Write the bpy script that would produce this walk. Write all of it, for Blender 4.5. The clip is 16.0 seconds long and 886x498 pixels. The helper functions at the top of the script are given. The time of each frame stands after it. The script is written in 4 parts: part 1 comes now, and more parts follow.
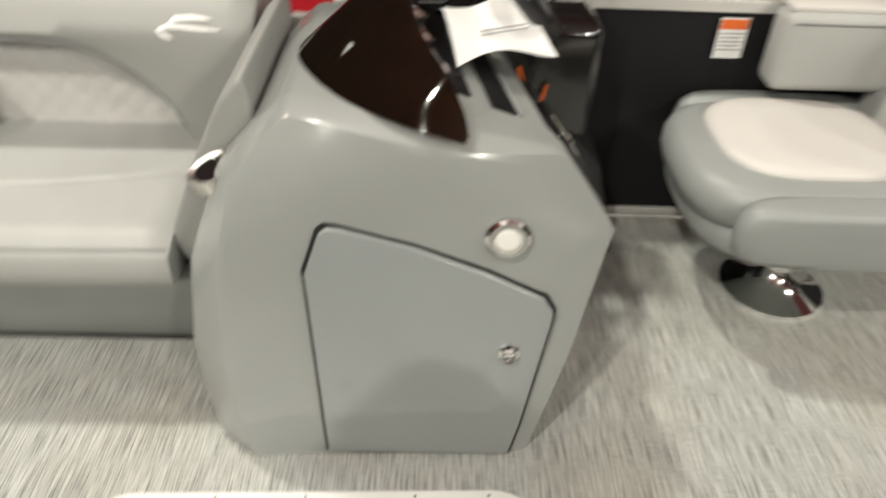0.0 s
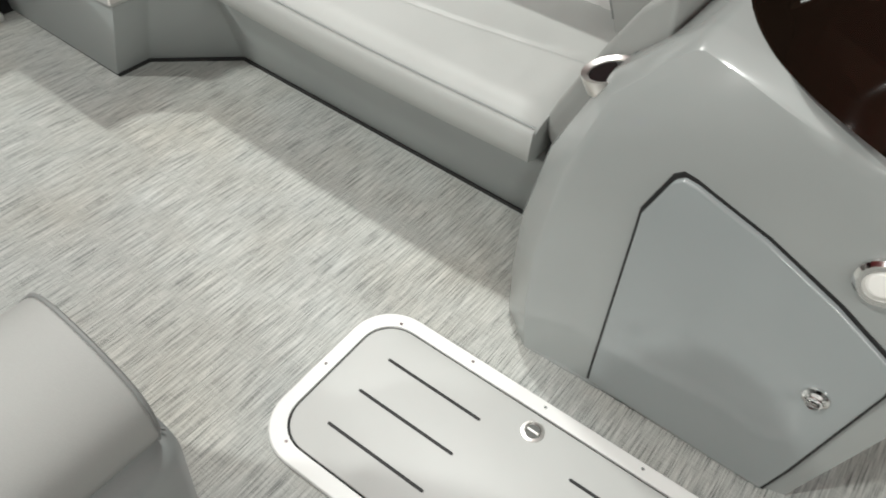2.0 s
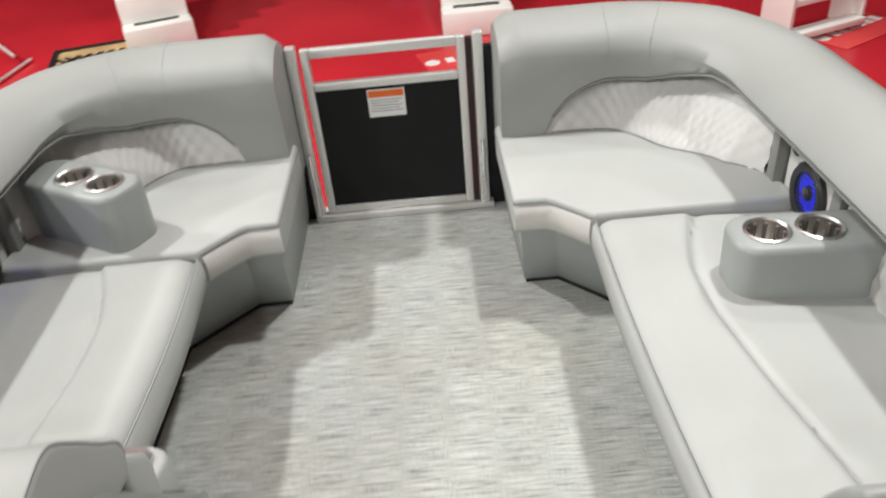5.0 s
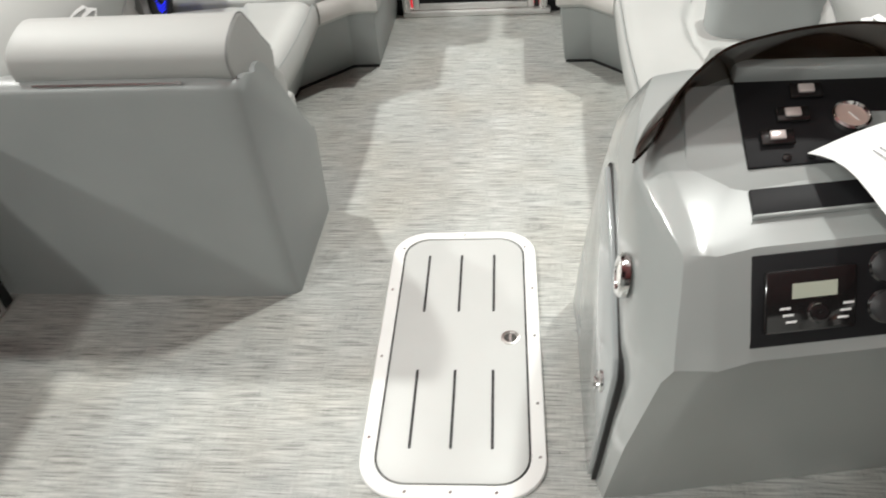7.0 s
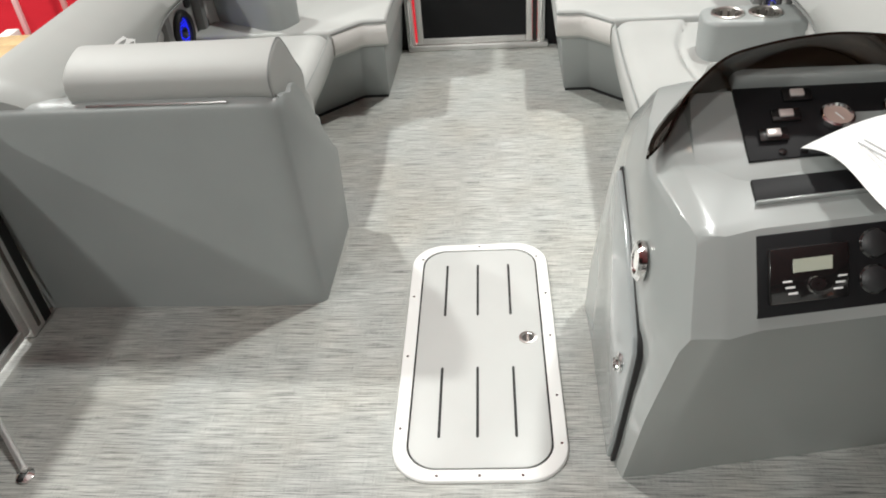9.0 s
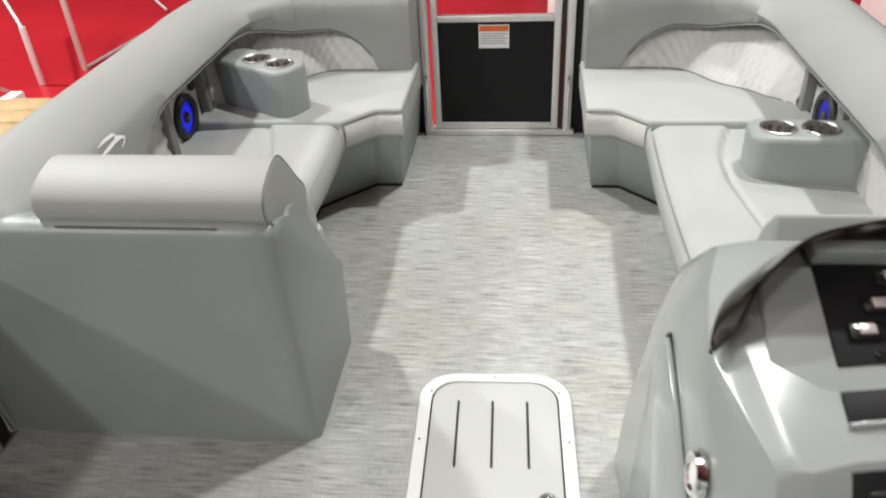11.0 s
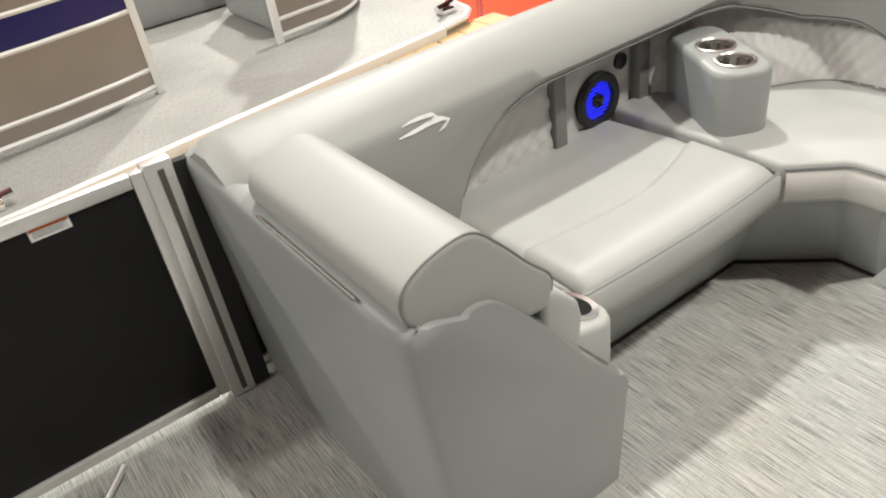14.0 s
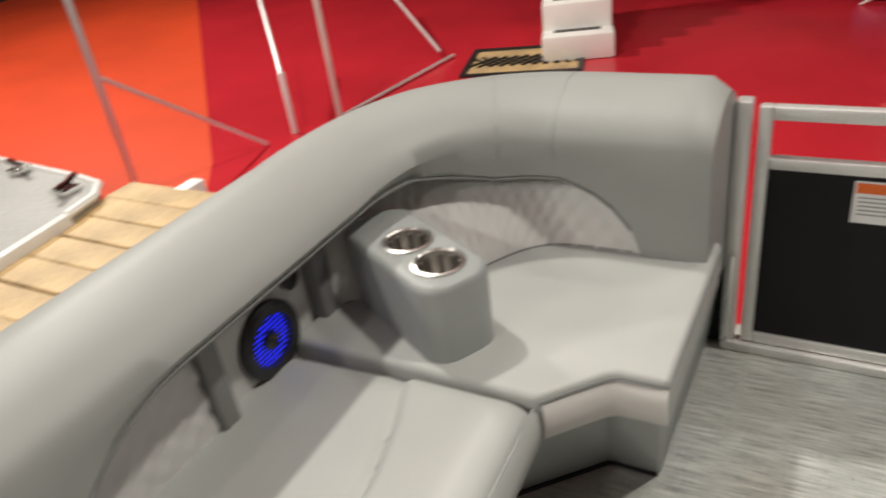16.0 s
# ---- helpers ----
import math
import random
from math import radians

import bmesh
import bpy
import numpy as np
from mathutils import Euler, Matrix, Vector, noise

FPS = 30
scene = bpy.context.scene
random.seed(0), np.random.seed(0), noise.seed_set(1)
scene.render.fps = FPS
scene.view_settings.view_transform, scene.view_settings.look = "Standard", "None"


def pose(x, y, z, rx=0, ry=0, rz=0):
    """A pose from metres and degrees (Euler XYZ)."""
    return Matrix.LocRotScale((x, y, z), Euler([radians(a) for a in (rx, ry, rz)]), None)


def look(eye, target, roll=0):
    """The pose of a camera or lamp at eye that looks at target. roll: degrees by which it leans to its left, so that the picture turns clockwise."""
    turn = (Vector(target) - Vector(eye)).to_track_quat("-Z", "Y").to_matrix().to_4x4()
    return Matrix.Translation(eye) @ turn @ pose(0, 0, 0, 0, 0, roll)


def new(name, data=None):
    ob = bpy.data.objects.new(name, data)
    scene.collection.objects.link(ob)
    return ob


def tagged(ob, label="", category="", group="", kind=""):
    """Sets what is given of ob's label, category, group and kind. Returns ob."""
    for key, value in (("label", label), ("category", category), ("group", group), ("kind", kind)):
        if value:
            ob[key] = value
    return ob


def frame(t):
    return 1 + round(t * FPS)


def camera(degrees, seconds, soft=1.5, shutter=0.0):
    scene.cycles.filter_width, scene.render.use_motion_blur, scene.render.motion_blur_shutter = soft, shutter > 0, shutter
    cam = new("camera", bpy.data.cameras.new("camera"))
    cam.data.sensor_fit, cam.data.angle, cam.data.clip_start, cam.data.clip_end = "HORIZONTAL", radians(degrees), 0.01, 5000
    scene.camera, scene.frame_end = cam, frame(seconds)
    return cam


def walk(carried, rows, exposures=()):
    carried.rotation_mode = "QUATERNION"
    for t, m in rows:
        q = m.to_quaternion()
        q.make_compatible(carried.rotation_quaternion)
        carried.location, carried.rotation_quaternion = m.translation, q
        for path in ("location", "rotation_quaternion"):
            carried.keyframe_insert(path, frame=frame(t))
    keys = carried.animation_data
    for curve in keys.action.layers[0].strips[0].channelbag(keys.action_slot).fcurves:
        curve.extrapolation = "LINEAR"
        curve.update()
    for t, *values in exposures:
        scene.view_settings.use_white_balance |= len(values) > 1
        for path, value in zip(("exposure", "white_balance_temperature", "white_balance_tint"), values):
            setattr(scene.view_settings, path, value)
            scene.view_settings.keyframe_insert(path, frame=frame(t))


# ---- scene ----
cam = camera(61.5, 16.0, soft=1.8, shutter=0.5)
PATH = [
    (0, (0.043, 0.14, 1.321), (0.097, 1.732, 0.112), 2.6),
    (0.5, (0.116, 0.223, 1.312), (-0.161, 1.593, -0.118), 6.2),
    (1, (0.211, 0.272, 1.327), (-0.237, 1.478, -0.204), 6.6),
    (1.5, (0.115, 0.244, 1.343), (-0.503, 1.388, -0.176), 5.5),
    (2, (0.064, 0.216, 1.329), (-0.681, 1.356, -0.135), 5.8),
    (2.5, (0.042, 0.211, 1.348), (-0.768, 1.328, -0.099), 3.1),
    (3, (0.088, 0.27, 1.357), (-0.807, 1.389, -0.038), -0.7),
    (3.5, (0.197, 0.369, 1.448), (-0.935, 1.388, 0.152), -5.0),
    (4, (0.169, 0.492, 1.488), (-1.265, 1.269, 0.331), -6.1),
    (4.2, (0.153, 0.58, 1.529), (-1.354, 1.242, 0.392), -4.9),
    (4.5, (0.214, 0.72, 1.523), (-1.428, 1.108, 0.448), -4.1),
    (4.7, (0.215, 0.825, 1.538), (-1.468, 0.959, 0.465), -5.4),
    (6.8, (1.116, 1.036, 1.407), (-0.45, 0.794, 0.187), -5.9),
    (7, (1.166, 1.009, 1.446), (-0.35, 0.787, 0.16), -5.2),
    (7.5, (1.235, 0.963, 1.465), (-0.274, 0.721, 0.174), -5.7),
    (8, (1.324, 0.897, 1.47), (-0.213, 0.703, 0.206), -4.8),
    (8.2, (1.357, 0.894, 1.445), (-0.204, 0.715, 0.208), -4.3),
    (10.3, (1.224, 1.021, 1.513), (-0.385, 0.813, 0.344), -5.6),
    (10.5, (1.189, 0.997, 1.508), (-0.444, 0.785, 0.374), -4.3),
    (11, (1.001, 0.901, 1.515), (-0.654, 0.683, 0.413), -3.1),
    (11.5, (0.78, 0.831, 1.523), (-0.885, 0.625, 0.435), -3.3),
    (12, (0.523, 0.833, 1.493), (-1.082, 0.399, 0.382), -4.8),
    (12.5, (0.288, 0.822, 1.461), (-1.211, 0.099, 0.353), -3.1),
    (13, (0.135, 0.984, 1.406), (-1.116, -0.123, 0.306), -2.2),
    (13.5, (0.094, 1.126, 1.374), (-0.853, -0.221, 0.239), -6.0),
    (14, (0.069, 1.094, 1.386), (-0.802, -0.312, 0.263), -9.0),
    (14.5, (-0.032, 0.863, 1.365), (-1.011, -0.503, 0.281), -10.8),
    (15, (-0.142, 0.705, 1.388), (-1.332, -0.535, 0.364), -11.2),
    (15.5, (-0.352, 0.674, 1.382), (-1.645, -0.469, 0.371), -9.9),
    (16, (-0.55, 0.656, 1.341), (-2.02, -0.263, 0.344), -8.5),
]
walk(cam, [(t, look(eye, target, roll)) for t, eye, target, roll in PATH],
     exposures=[(0, -0.3, 7050, 10), (0.6, -0.42, 6400, 9), (1.6, -0.47, 6400, 9), (2.5, -0.4, 6350, 9), (3.5, -0.42, 6250, 9), (4.2, -0.22, 6350, 10), (7, -0.06, 6450, 10), (11.5, -0.12, 6350, 10), (12.8, -0.08, 6700, 11),
                (13.6, 0.04, 6850, 11), (14.6, 0.02, 6650, 10), (15, -0.28, 6750, 11), (15.5, -0.3, 6750, 11), (16, -0.46, 6900, 12)])

from mathutils import geometry

# ---- light ----
HALL_Z = -0.9
world = bpy.data.worlds.new("hall_air")
scene.world = world
world.use_nodes = True
world.node_tree.nodes["Background"].inputs[0].default_value = (0.9, 0.95, 1.0, 1)
world.node_tree.nodes["Background"].inputs[1].default_value = 0.03


def lamp(name, eye, target, watts, size, colour=(0.985, 1.0, 0.95)):
    d = bpy.data.lights.new(name, "AREA")
    d.shape, d.size, d.energy, d.color = "DISK", size, watts, colour
    ob = new(name, d)
    ob.matrix_world = look(eye, target)
    return ob


lamp("high_bay_light", (-2.6, -3.0, 6.6), (-1.0, 0.8, 0.0), 340, 0.4)
lamp("high_bay_light", (-2.1, 3.0, 6.6), (-1.0, 0.8, 0.0), 285, 0.4)
lamp("high_bay_light", (-5.0, 2.9, 6.6), (-0.6, 0.8, 0.0), 90, 0.4)
lamp("high_bay_light", (6.8, -0.4, 5.6), (-0.3, 0.4, 0.3), 130, 0.4)
lamp("high_bay_light", (5.6, -2.5, 5.8), (-0.3, 0.4, 0.3), 170, 0.4)
lamp("high_bay_light", (4.6, -6.6, 5.6), (-0.3, 0.4, 0.3), 240, 0.4)
# broad soft fill, added in place of the hall's many unseen ceiling lamps
lamp("ceiling_fill", (-1.0, 0.8, 6.7), (-1.0, 0.8, 0.0), 30, 5.0)
# two lamps added only to brighten the show carpet, no fixtures known there
lamp("high_bay_light", (-5.8, -8.6, 6.6), (-5.5, -6.5, -0.9), 900, 0.5)
lamp("high_bay_light", (-7.0, 6.5, 6.6), (-6.0, 5.0, -0.9), 150, 0.5)

# ---- materials ----


def mat(name, colour, rough=0.5, metal=0.0, spec=0.5, coat=0.0, grain=0.0, grain_scale=300.0, blotch=0.0, blotch_scale=4.0, bump=0.0, emit=0.0, stretch=(1, 1, 1)):
    m = bpy.data.materials.new(name)
    m.use_nodes = True
    nt = m.node_tree
    b = nt.nodes["Principled BSDF"]
    b.inputs["Base Color"].default_value = (*colour, 1)
    b.inputs["Roughness"].default_value = rough
    b.inputs["Metallic"].default_value = metal
    b.inputs["Specular IOR Level"].default_value = spec
    b.inputs["Coat Weight"].default_value = coat
    b.inputs["Coat Roughness"].default_value = 0.08
    if emit:
        b.inputs["Emission Color"].default_value = (*colour, 1)
        b.inputs["Emission Strength"].default_value = emit
    if grain or blotch or bump:
        co = nt.nodes.new("ShaderNodeTexCoord")
        mp = nt.nodes.new("ShaderNodeMapping")
        mp.inputs["Scale"].default_value = stretch
        nt.links.new(co.outputs["Object"], mp.inputs["Vector"])
        n1, n2 = nt.nodes.new("ShaderNodeTexNoise"), nt.nodes.new("ShaderNodeTexNoise")
        n1.inputs["Scale"].default_value, n1.inputs["Detail"].default_value = grain_scale, 3
        n2.inputs["Scale"].default_value, n2.inputs["Detail"].default_value = blotch_scale, 4
        nt.links.new(mp.outputs[0], n1.inputs["Vector"])
        nt.links.new(co.outputs["Object"], n2.inputs["Vector"])
        r1, r2 = nt.nodes.new("ShaderNodeMapRange"), nt.nodes.new("ShaderNodeMapRange")
        for r, n, k in ((r1, n1, grain), (r2, n2, blotch)):
            r.inputs["From Min"].default_value, r.inputs["From Max"].default_value = 0.3, 0.7
            r.inputs["To Min"].default_value, r.inputs["To Max"].default_value = 1 - k, 1 + k
            nt.links.new(n.outputs["Fac"], r.inputs["Value"])
        mul = nt.nodes.new("ShaderNodeMath")
        mul.operation = "MULTIPLY"
        nt.links.new(r1.outputs[0], mul.inputs[0])
        nt.links.new(r2.outputs[0], mul.inputs[1])
        sc = nt.nodes.new("ShaderNodeVectorMath")
        sc.operation = "SCALE"
        sc.inputs[0].default_value = colour
        nt.links.new(mul.outputs[0], sc.inputs["Scale"])
        nt.links.new(sc.outputs[0], b.inputs["Base Color"])
        if bump:
            bp = nt.nodes.new("ShaderNodeBump")
            bp.inputs["Strength"].default_value, bp.inputs["Distance"].default_value = bump, 0.002
            nt.links.new(n1.outputs["Fac"], bp.inputs["Height"])
            nt.links.new(bp.outputs[0], b.inputs["Normal"])
    return m


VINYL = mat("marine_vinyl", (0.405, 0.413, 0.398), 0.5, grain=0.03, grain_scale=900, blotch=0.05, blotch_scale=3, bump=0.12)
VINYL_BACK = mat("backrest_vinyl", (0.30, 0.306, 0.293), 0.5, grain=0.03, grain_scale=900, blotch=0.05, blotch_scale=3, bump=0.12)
VINYL_ARM = mat("arm_vinyl", (0.35, 0.352, 0.338), 0.55, grain=0.03, grain_scale=900, blotch=0.05, blotch_scale=3, bump=0.12)
VINYL_LIGHT = mat("boxing_vinyl", (0.60, 0.58, 0.555), 0.48, grain=0.03, grain_scale=900, blotch=0.04, bump=0.12)
VINYL_SHELL = mat("base_vinyl", (0.29, 0.306, 0.30), 0.42, grain=0.03, grain_scale=900, blotch=0.05, blotch_scale=3, bump=0.12)
VINYL_QUILT = mat("quilted_vinyl", (0.56, 0.55, 0.535), 0.5, grain=0.06, grain_scale=500, blotch=0.05, bump=0.2)
VINYL_BAND = mat("dark_band_vinyl", (0.2, 0.2, 0.195), 0.45, grain=0.04, grain_scale=600)
PIPING = mat("piping", (0.2, 0.205, 0.2), 0.5)
GELCOAT = mat("grey_gelcoat", (0.31, 0.325, 0.316), 0.2, coat=0.5, blotch=0.03, blotch_scale=2)
GELCOAT_DOOR = mat("door_gelcoat", (0.29, 0.313, 0.313), 0.2, coat=0.5, blotch=0.03, blotch_scale=2)
RUBBER = mat("black_gasket", (0.012, 0.012, 0.012), 0.6)
BLACK = mat("black_plastic", (0.018, 0.018, 0.019), 0.42, grain=0.2, grain_scale=800, bump=0.2)
GLOSS_BLACK = mat("gloss_black_plastic", (0.012, 0.011, 0.011), 0.12, coat=0.6)
PANEL_BLACK = mat("black_fence_skin", (0.008, 0.008, 0.009), 0.55, spec=0.25, blotch=0.2, blotch_scale=3)
CHROME = mat("chrome", (0.82, 0.82, 0.81), 0.12, metal=1.0)
STEEL = mat("stainless_steel", (0.74, 0.72, 0.69), 0.3, metal=1.0)
ALU = mat("brushed_aluminium", (0.8, 0.79, 0.77), 0.42, metal=0.7, grain=0.08, grain_scale=120, stretch=(1, 1, 8))
ALU_DARK = mat("track_shadow", (0.1, 0.09, 0.08), 0.5)
WHITE = mat("white_powder_coat", (0.8, 0.8, 0.78), 0.35, blotch=0.03)
LID = mat("cast_lid_paint", (0.52, 0.525, 0.51), 0.38, grain=0.04, grain_scale=700, blotch=0.03, bump=0.15)
PAPER = mat("paper", (0.82, 0.82, 0.81), 0.6, blotch=0.03)
STICKER = mat("sticker_white", (0.78, 0.78, 0.77), 0.4)
ORANGE = mat("sticker_orange", (0.75, 0.14, 0.02), 0.4)
INK = mat("ink_grey", (0.25, 0.25, 0.25), 0.5)
BLUE = mat("blue_led", (0.01, 0.02, 1.0), 0.4, emit=2.4)
GAUGE = mat("gauge_face", (0.68, 0.52, 0.46), 0.3, metal=0.3)
# pale pink base colour carries the glare on the switch rockers
ROCKER = mat("rocker_glare", (0.75, 0.67, 0.64), 0.25, metal=0.4)
LCD = mat("lcd", (0.42, 0.44, 0.36), 0.2, coat=0.5)
LOGO = mat("white_embroidery", (0.85, 0.85, 0.84), 0.5)
WOOD = mat("dock_plank_wood", (0.52, 0.36, 0.18), 0.55, grain=0.25, grain_scale=60, blotch=0.3, blotch_scale=4, bump=0.3, stretch=(6, 0.6, 1))
TAUPE = mat("taupe_fence_skin", (0.27, 0.235, 0.2), 0.35, blotch=0.06)
NAVY = mat("navy_stripe", (0.012, 0.014, 0.11), 0.3)
CREAM = mat("cream_plastic", (0.72, 0.7, 0.64), 0.4, blotch=0.04)
STEPWHITE = mat("white_resin", (0.85, 0.84, 0.8), 0.45, blotch=0.03)
RED = mat("red_carpet", (0.54, 0.022, 0.034), 0.27, grain=0.1, grain_scale=350, blotch=0.15, blotch_scale=0.6, bump=0.2)
ORANGE_RED = mat("orange_red_carpet", (0.72, 0.07, 0.02), 0.5, grain=0.08, grain_scale=350, blotch=0.12, blotch_scale=0.6, bump=0.2)
HALL_WALL = mat("dark_hall_wall", (0.05, 0.035, 0.035), 0.8, blotch=0.2, blotch_scale=0.3)
HALL_ROOF = mat("hall_ceiling_paint", (0.35, 0.35, 0.35), 0.8, blotch=0.1, blotch_scale=0.4)
DARK_HULL = mat("dark_hull", (0.05, 0.05, 0.045), 0.3, coat=0.3, blotch=0.1)
TRAILER_BLUE = mat("trailer_blue", (0.02, 0.09, 0.32), 0.4)
YELLOW = mat("yellow_plastic", (0.8, 0.55, 0.08), 0.4)


def weave():
    """Woven vinyl deck mat: streaks across the beam, two tones of grey with some tan."""
    m = bpy.data.materials.new("woven_vinyl")
    m.use_nodes = True
    nt = m.node_tree
    b = nt.nodes["Principled BSDF"]
    b.inputs["Roughness"].default_value = 0.55
    co = nt.nodes.new("ShaderNodeTexCoord")
    facs = []
    for scale, sx, sy, detail in ((9, 38, 0.9, 3), (16, 34, 1.0, 3), (3, 1, 1, 4), (14, 1.6, 34, 2)):
        mp = nt.nodes.new("ShaderNodeMapping")
        mp.inputs["Scale"].default_value = (sx, sy, 1)
        n = nt.nodes.new("ShaderNodeTexNoise")
        n.inputs["Scale"].default_value, n.inputs["Detail"].default_value = scale, detail
        nt.links.new(co.outputs["Object"], mp.inputs["Vector"])
        nt.links.new(mp.outputs[0], n.inputs["Vector"])
        facs.append(n)
    add = nt.nodes.new("ShaderNodeMath")
    add.operation = "MULTIPLY_ADD"
    add.inputs[1].default_value = 0.6
    nt.links.new(facs[1].outputs["Fac"], add.inputs[0])
    nt.links.new(facs[0].outputs["Fac"], add.inputs[2])
    cross = nt.nodes.new("ShaderNodeMath")
    cross.operation = "MULTIPLY_ADD"
    cross.inputs[1].default_value = 0.3
    nt.links.new(facs[3].outputs["Fac"], cross.inputs[0])
    nt.links.new(add.outputs[0], cross.inputs[2])
    ramp = nt.nodes.new("ShaderNodeValToRGB")
    level = nt.nodes.new("ShaderNodeMath")
    level.operation = "SUBTRACT"
    level.inputs[1].default_value = 0.15
    nt.links.new(cross.outputs[0], level.inputs[0])
    nt.links.new(level.outputs[0], ramp.inputs["Fac"])
    e = ramp.color_ramp.elements
    e[0].position, e[0].color = 0.58, (0.13, 0.14, 0.133, 1)
    e[1].position, e[1].color = 1.0, (0.57, 0.58, 0.555, 1)
    for p, c in ((0.7, (0.30, 0.31, 0.295, 1)), (0.84, (0.43, 0.44, 0.42, 1))):
        k = e.new(p)
        k.color = c
    tan = nt.nodes.new("ShaderNodeMixRGB")
    tan.blend_type = "MULTIPLY"
    tan.inputs["Color2"].default_value = (0.97, 0.93, 0.88, 1)
    rg = nt.nodes.new("ShaderNodeMapRange")
    rg.inputs["From Min"].default_value, rg.inputs["From Max"].default_value = 0.4, 0.7
    nt.links.new(facs[2].outputs["Fac"], rg.inputs["Value"])
    nt.links.new(rg.outputs[0], tan.inputs["Fac"])
    nt.links.new(ramp.outputs[0], tan.inputs["Color1"])
    nt.links.new(tan.outputs[0], b.inputs["Base Color"])
    bp = nt.nodes.new("ShaderNodeBump")
    bp.inputs["Strength"].default_value, bp.inputs["Distance"].default_value = 0.35, 0.002
    nt.links.new(add.outputs[0], bp.inputs["Height"])
    nt.links.new(bp.outputs[0], b.inputs["Normal"])
    return m


WEAVE = weave()


def smoked():
    m = bpy.data.materials.new("smoked_acrylic")
    m.use_nodes = True
    b = m.node_tree.nodes["Principled BSDF"]
    b.inputs["Base Color"].default_value = (0.035, 0.022, 0.015, 1)
    b.inputs["Roughness"].default_value = 0.04
    b.inputs["Transmission Weight"].default_value = 0.8
    b.inputs["IOR"].default_value = 1.49
    return m


SMOKED = smoked()

# ---- mesh tools ----


def mesh_from(name, verts, faces, smooth=False):
    me = bpy.data.meshes.new(name)
    me.from_pydata([tuple(v) for v in verts], [], faces)
    bm = bmesh.new()
    bm.from_mesh(me)
    bmesh.ops.remove_doubles(bm, verts=bm.verts, dist=1e-5)
    bmesh.ops.recalc_face_normals(bm, faces=bm.faces)
    bpy.data.meshes.remove(me)
    for f in bm.faces:
        f.smooth = smooth
    return bm


def part(name, bm, material, parent=None, label="", sharp=35.0):
    me = bpy.data.meshes.new(name)
    ang = radians(sharp)
    for e in bm.edges:
        if len(e.link_faces) == 2 and e.calc_face_angle(0) > ang:
            e.smooth = False
    bm.to_mesh(me)
    bm.free()
    me.materials.append(material)
    ob = new(name, me)
    if parent is not None:
        ob.parent = parent
    if label:
        ob["label"] = label
    return ob


def thing(name, label, category, group="", at=(0, 0, 0)):
    ob = new(name)
    ob.location = at
    ob.empty_display_size = 0.1
    return tagged(ob, label, category, group)


def bevelled(bm, r, seg=2, angle=30.0):
    es = [e for e in bm.edges if len(e.link_faces) == 2 and e.calc_face_angle(0) > radians(angle)]
    if r:
        bmesh.ops.bevel(bm, geom=es, offset=r, segments=seg, profile=0.5, affect="EDGES", clamp_overlap=True)
    for f in bm.faces:
        f.smooth = True
    return bm


def box(x0, x1, y0, y1, z0, z1, r=0.0, seg=2):
    v = [(x, y, z) for z in (z0, z1) for y in (y0, y1) for x in (x0, x1)]
    f = [(0, 1, 3, 2), (4, 6, 7, 5), (0, 4, 5, 1), (2, 3, 7, 6), (0, 2, 6, 4), (1, 5, 7, 3)]
    return bevelled(mesh_from("b", v, f), r, seg)


def prism(lo, hi, r=0.0, seg=2):
    """Solid between two matching rings of 3D points."""
    n = len(lo)
    f = [tuple(range(n))[::-1], tuple(range(n, 2 * n))] + [(i, (i + 1) % n, n + (i + 1) % n, n + i) for i in range(n)]
    return bevelled(mesh_from("p", [*lo, *hi], f), r, seg)


def slab(outline, z0, z1, r=0.0, seg=2):
    return prism([(x, y, z0) for x, y in outline], [(x, y, z1) for x, y in outline], r, seg)


def side_slab(outline_xz, y0, y1, r=0.0, seg=2):
    return prism([(x, y0, z) for x, z in outline_xz], [(x, y1, z) for x, z in outline_xz], r, seg)


def loft(rings, closed=True, caps=True, smooth=True):
    n = len(rings[0])
    v = [p for r in rings for p in r]
    f = []
    for k in range(len(rings) - 1):
        for i in range(n if closed else n - 1):
            j = (i + 1) % n
            f.append((k * n + i, k * n + j, (k + 1) * n + j, (k + 1) * n + i))
    if caps:
        f += [tuple(range(n))[::-1], tuple((len(rings) - 1) * n + i for i in range(n))]
    return mesh_from("l", v, f, smooth)


def tube(pts, r, n=8):
    pts = [Vector(p) for p in pts]
    rings = []
    for i, p in enumerate(pts):
        d = (pts[min(i + 1, len(pts) - 1)] - pts[max(i - 1, 0)]).normalized()
        a = d.orthogonal().normalized() if abs(d.z) > 0.95 else d.cross(Vector((0, 0, 1))).normalized()
        b = d.cross(a)
        rings.append([p + r * (math.cos(2 * math.pi * k / n) * a + math.sin(2 * math.pi * k / n) * b) for k in range(n)])
    return loft(rings)


def lathe(profile, centre=(0, 0, 0), axis=(0, 0, 1), n=28, caps=True):
    """Turned solid: profile of (radius, height) along axis."""
    ax = Vector(axis).normalized()
    a = ax.orthogonal().normalized()
    b = ax.cross(a)
    c = Vector(centre)
    rings = [[c + h * ax + r * (math.cos(2 * math.pi * k / n) * a + math.sin(2 * math.pi * k / n) * b) for k in range(n)] for r, h in profile]
    return loft(rings, caps=caps)


def arc(cx, cy, r, a0, a1, n):
    return [(cx + r * math.cos(radians(a0 + (a1 - a0) * i / n)), cy + r * math.sin(radians(a0 + (a1 - a0) * i / n))) for i in range(n + 1)]


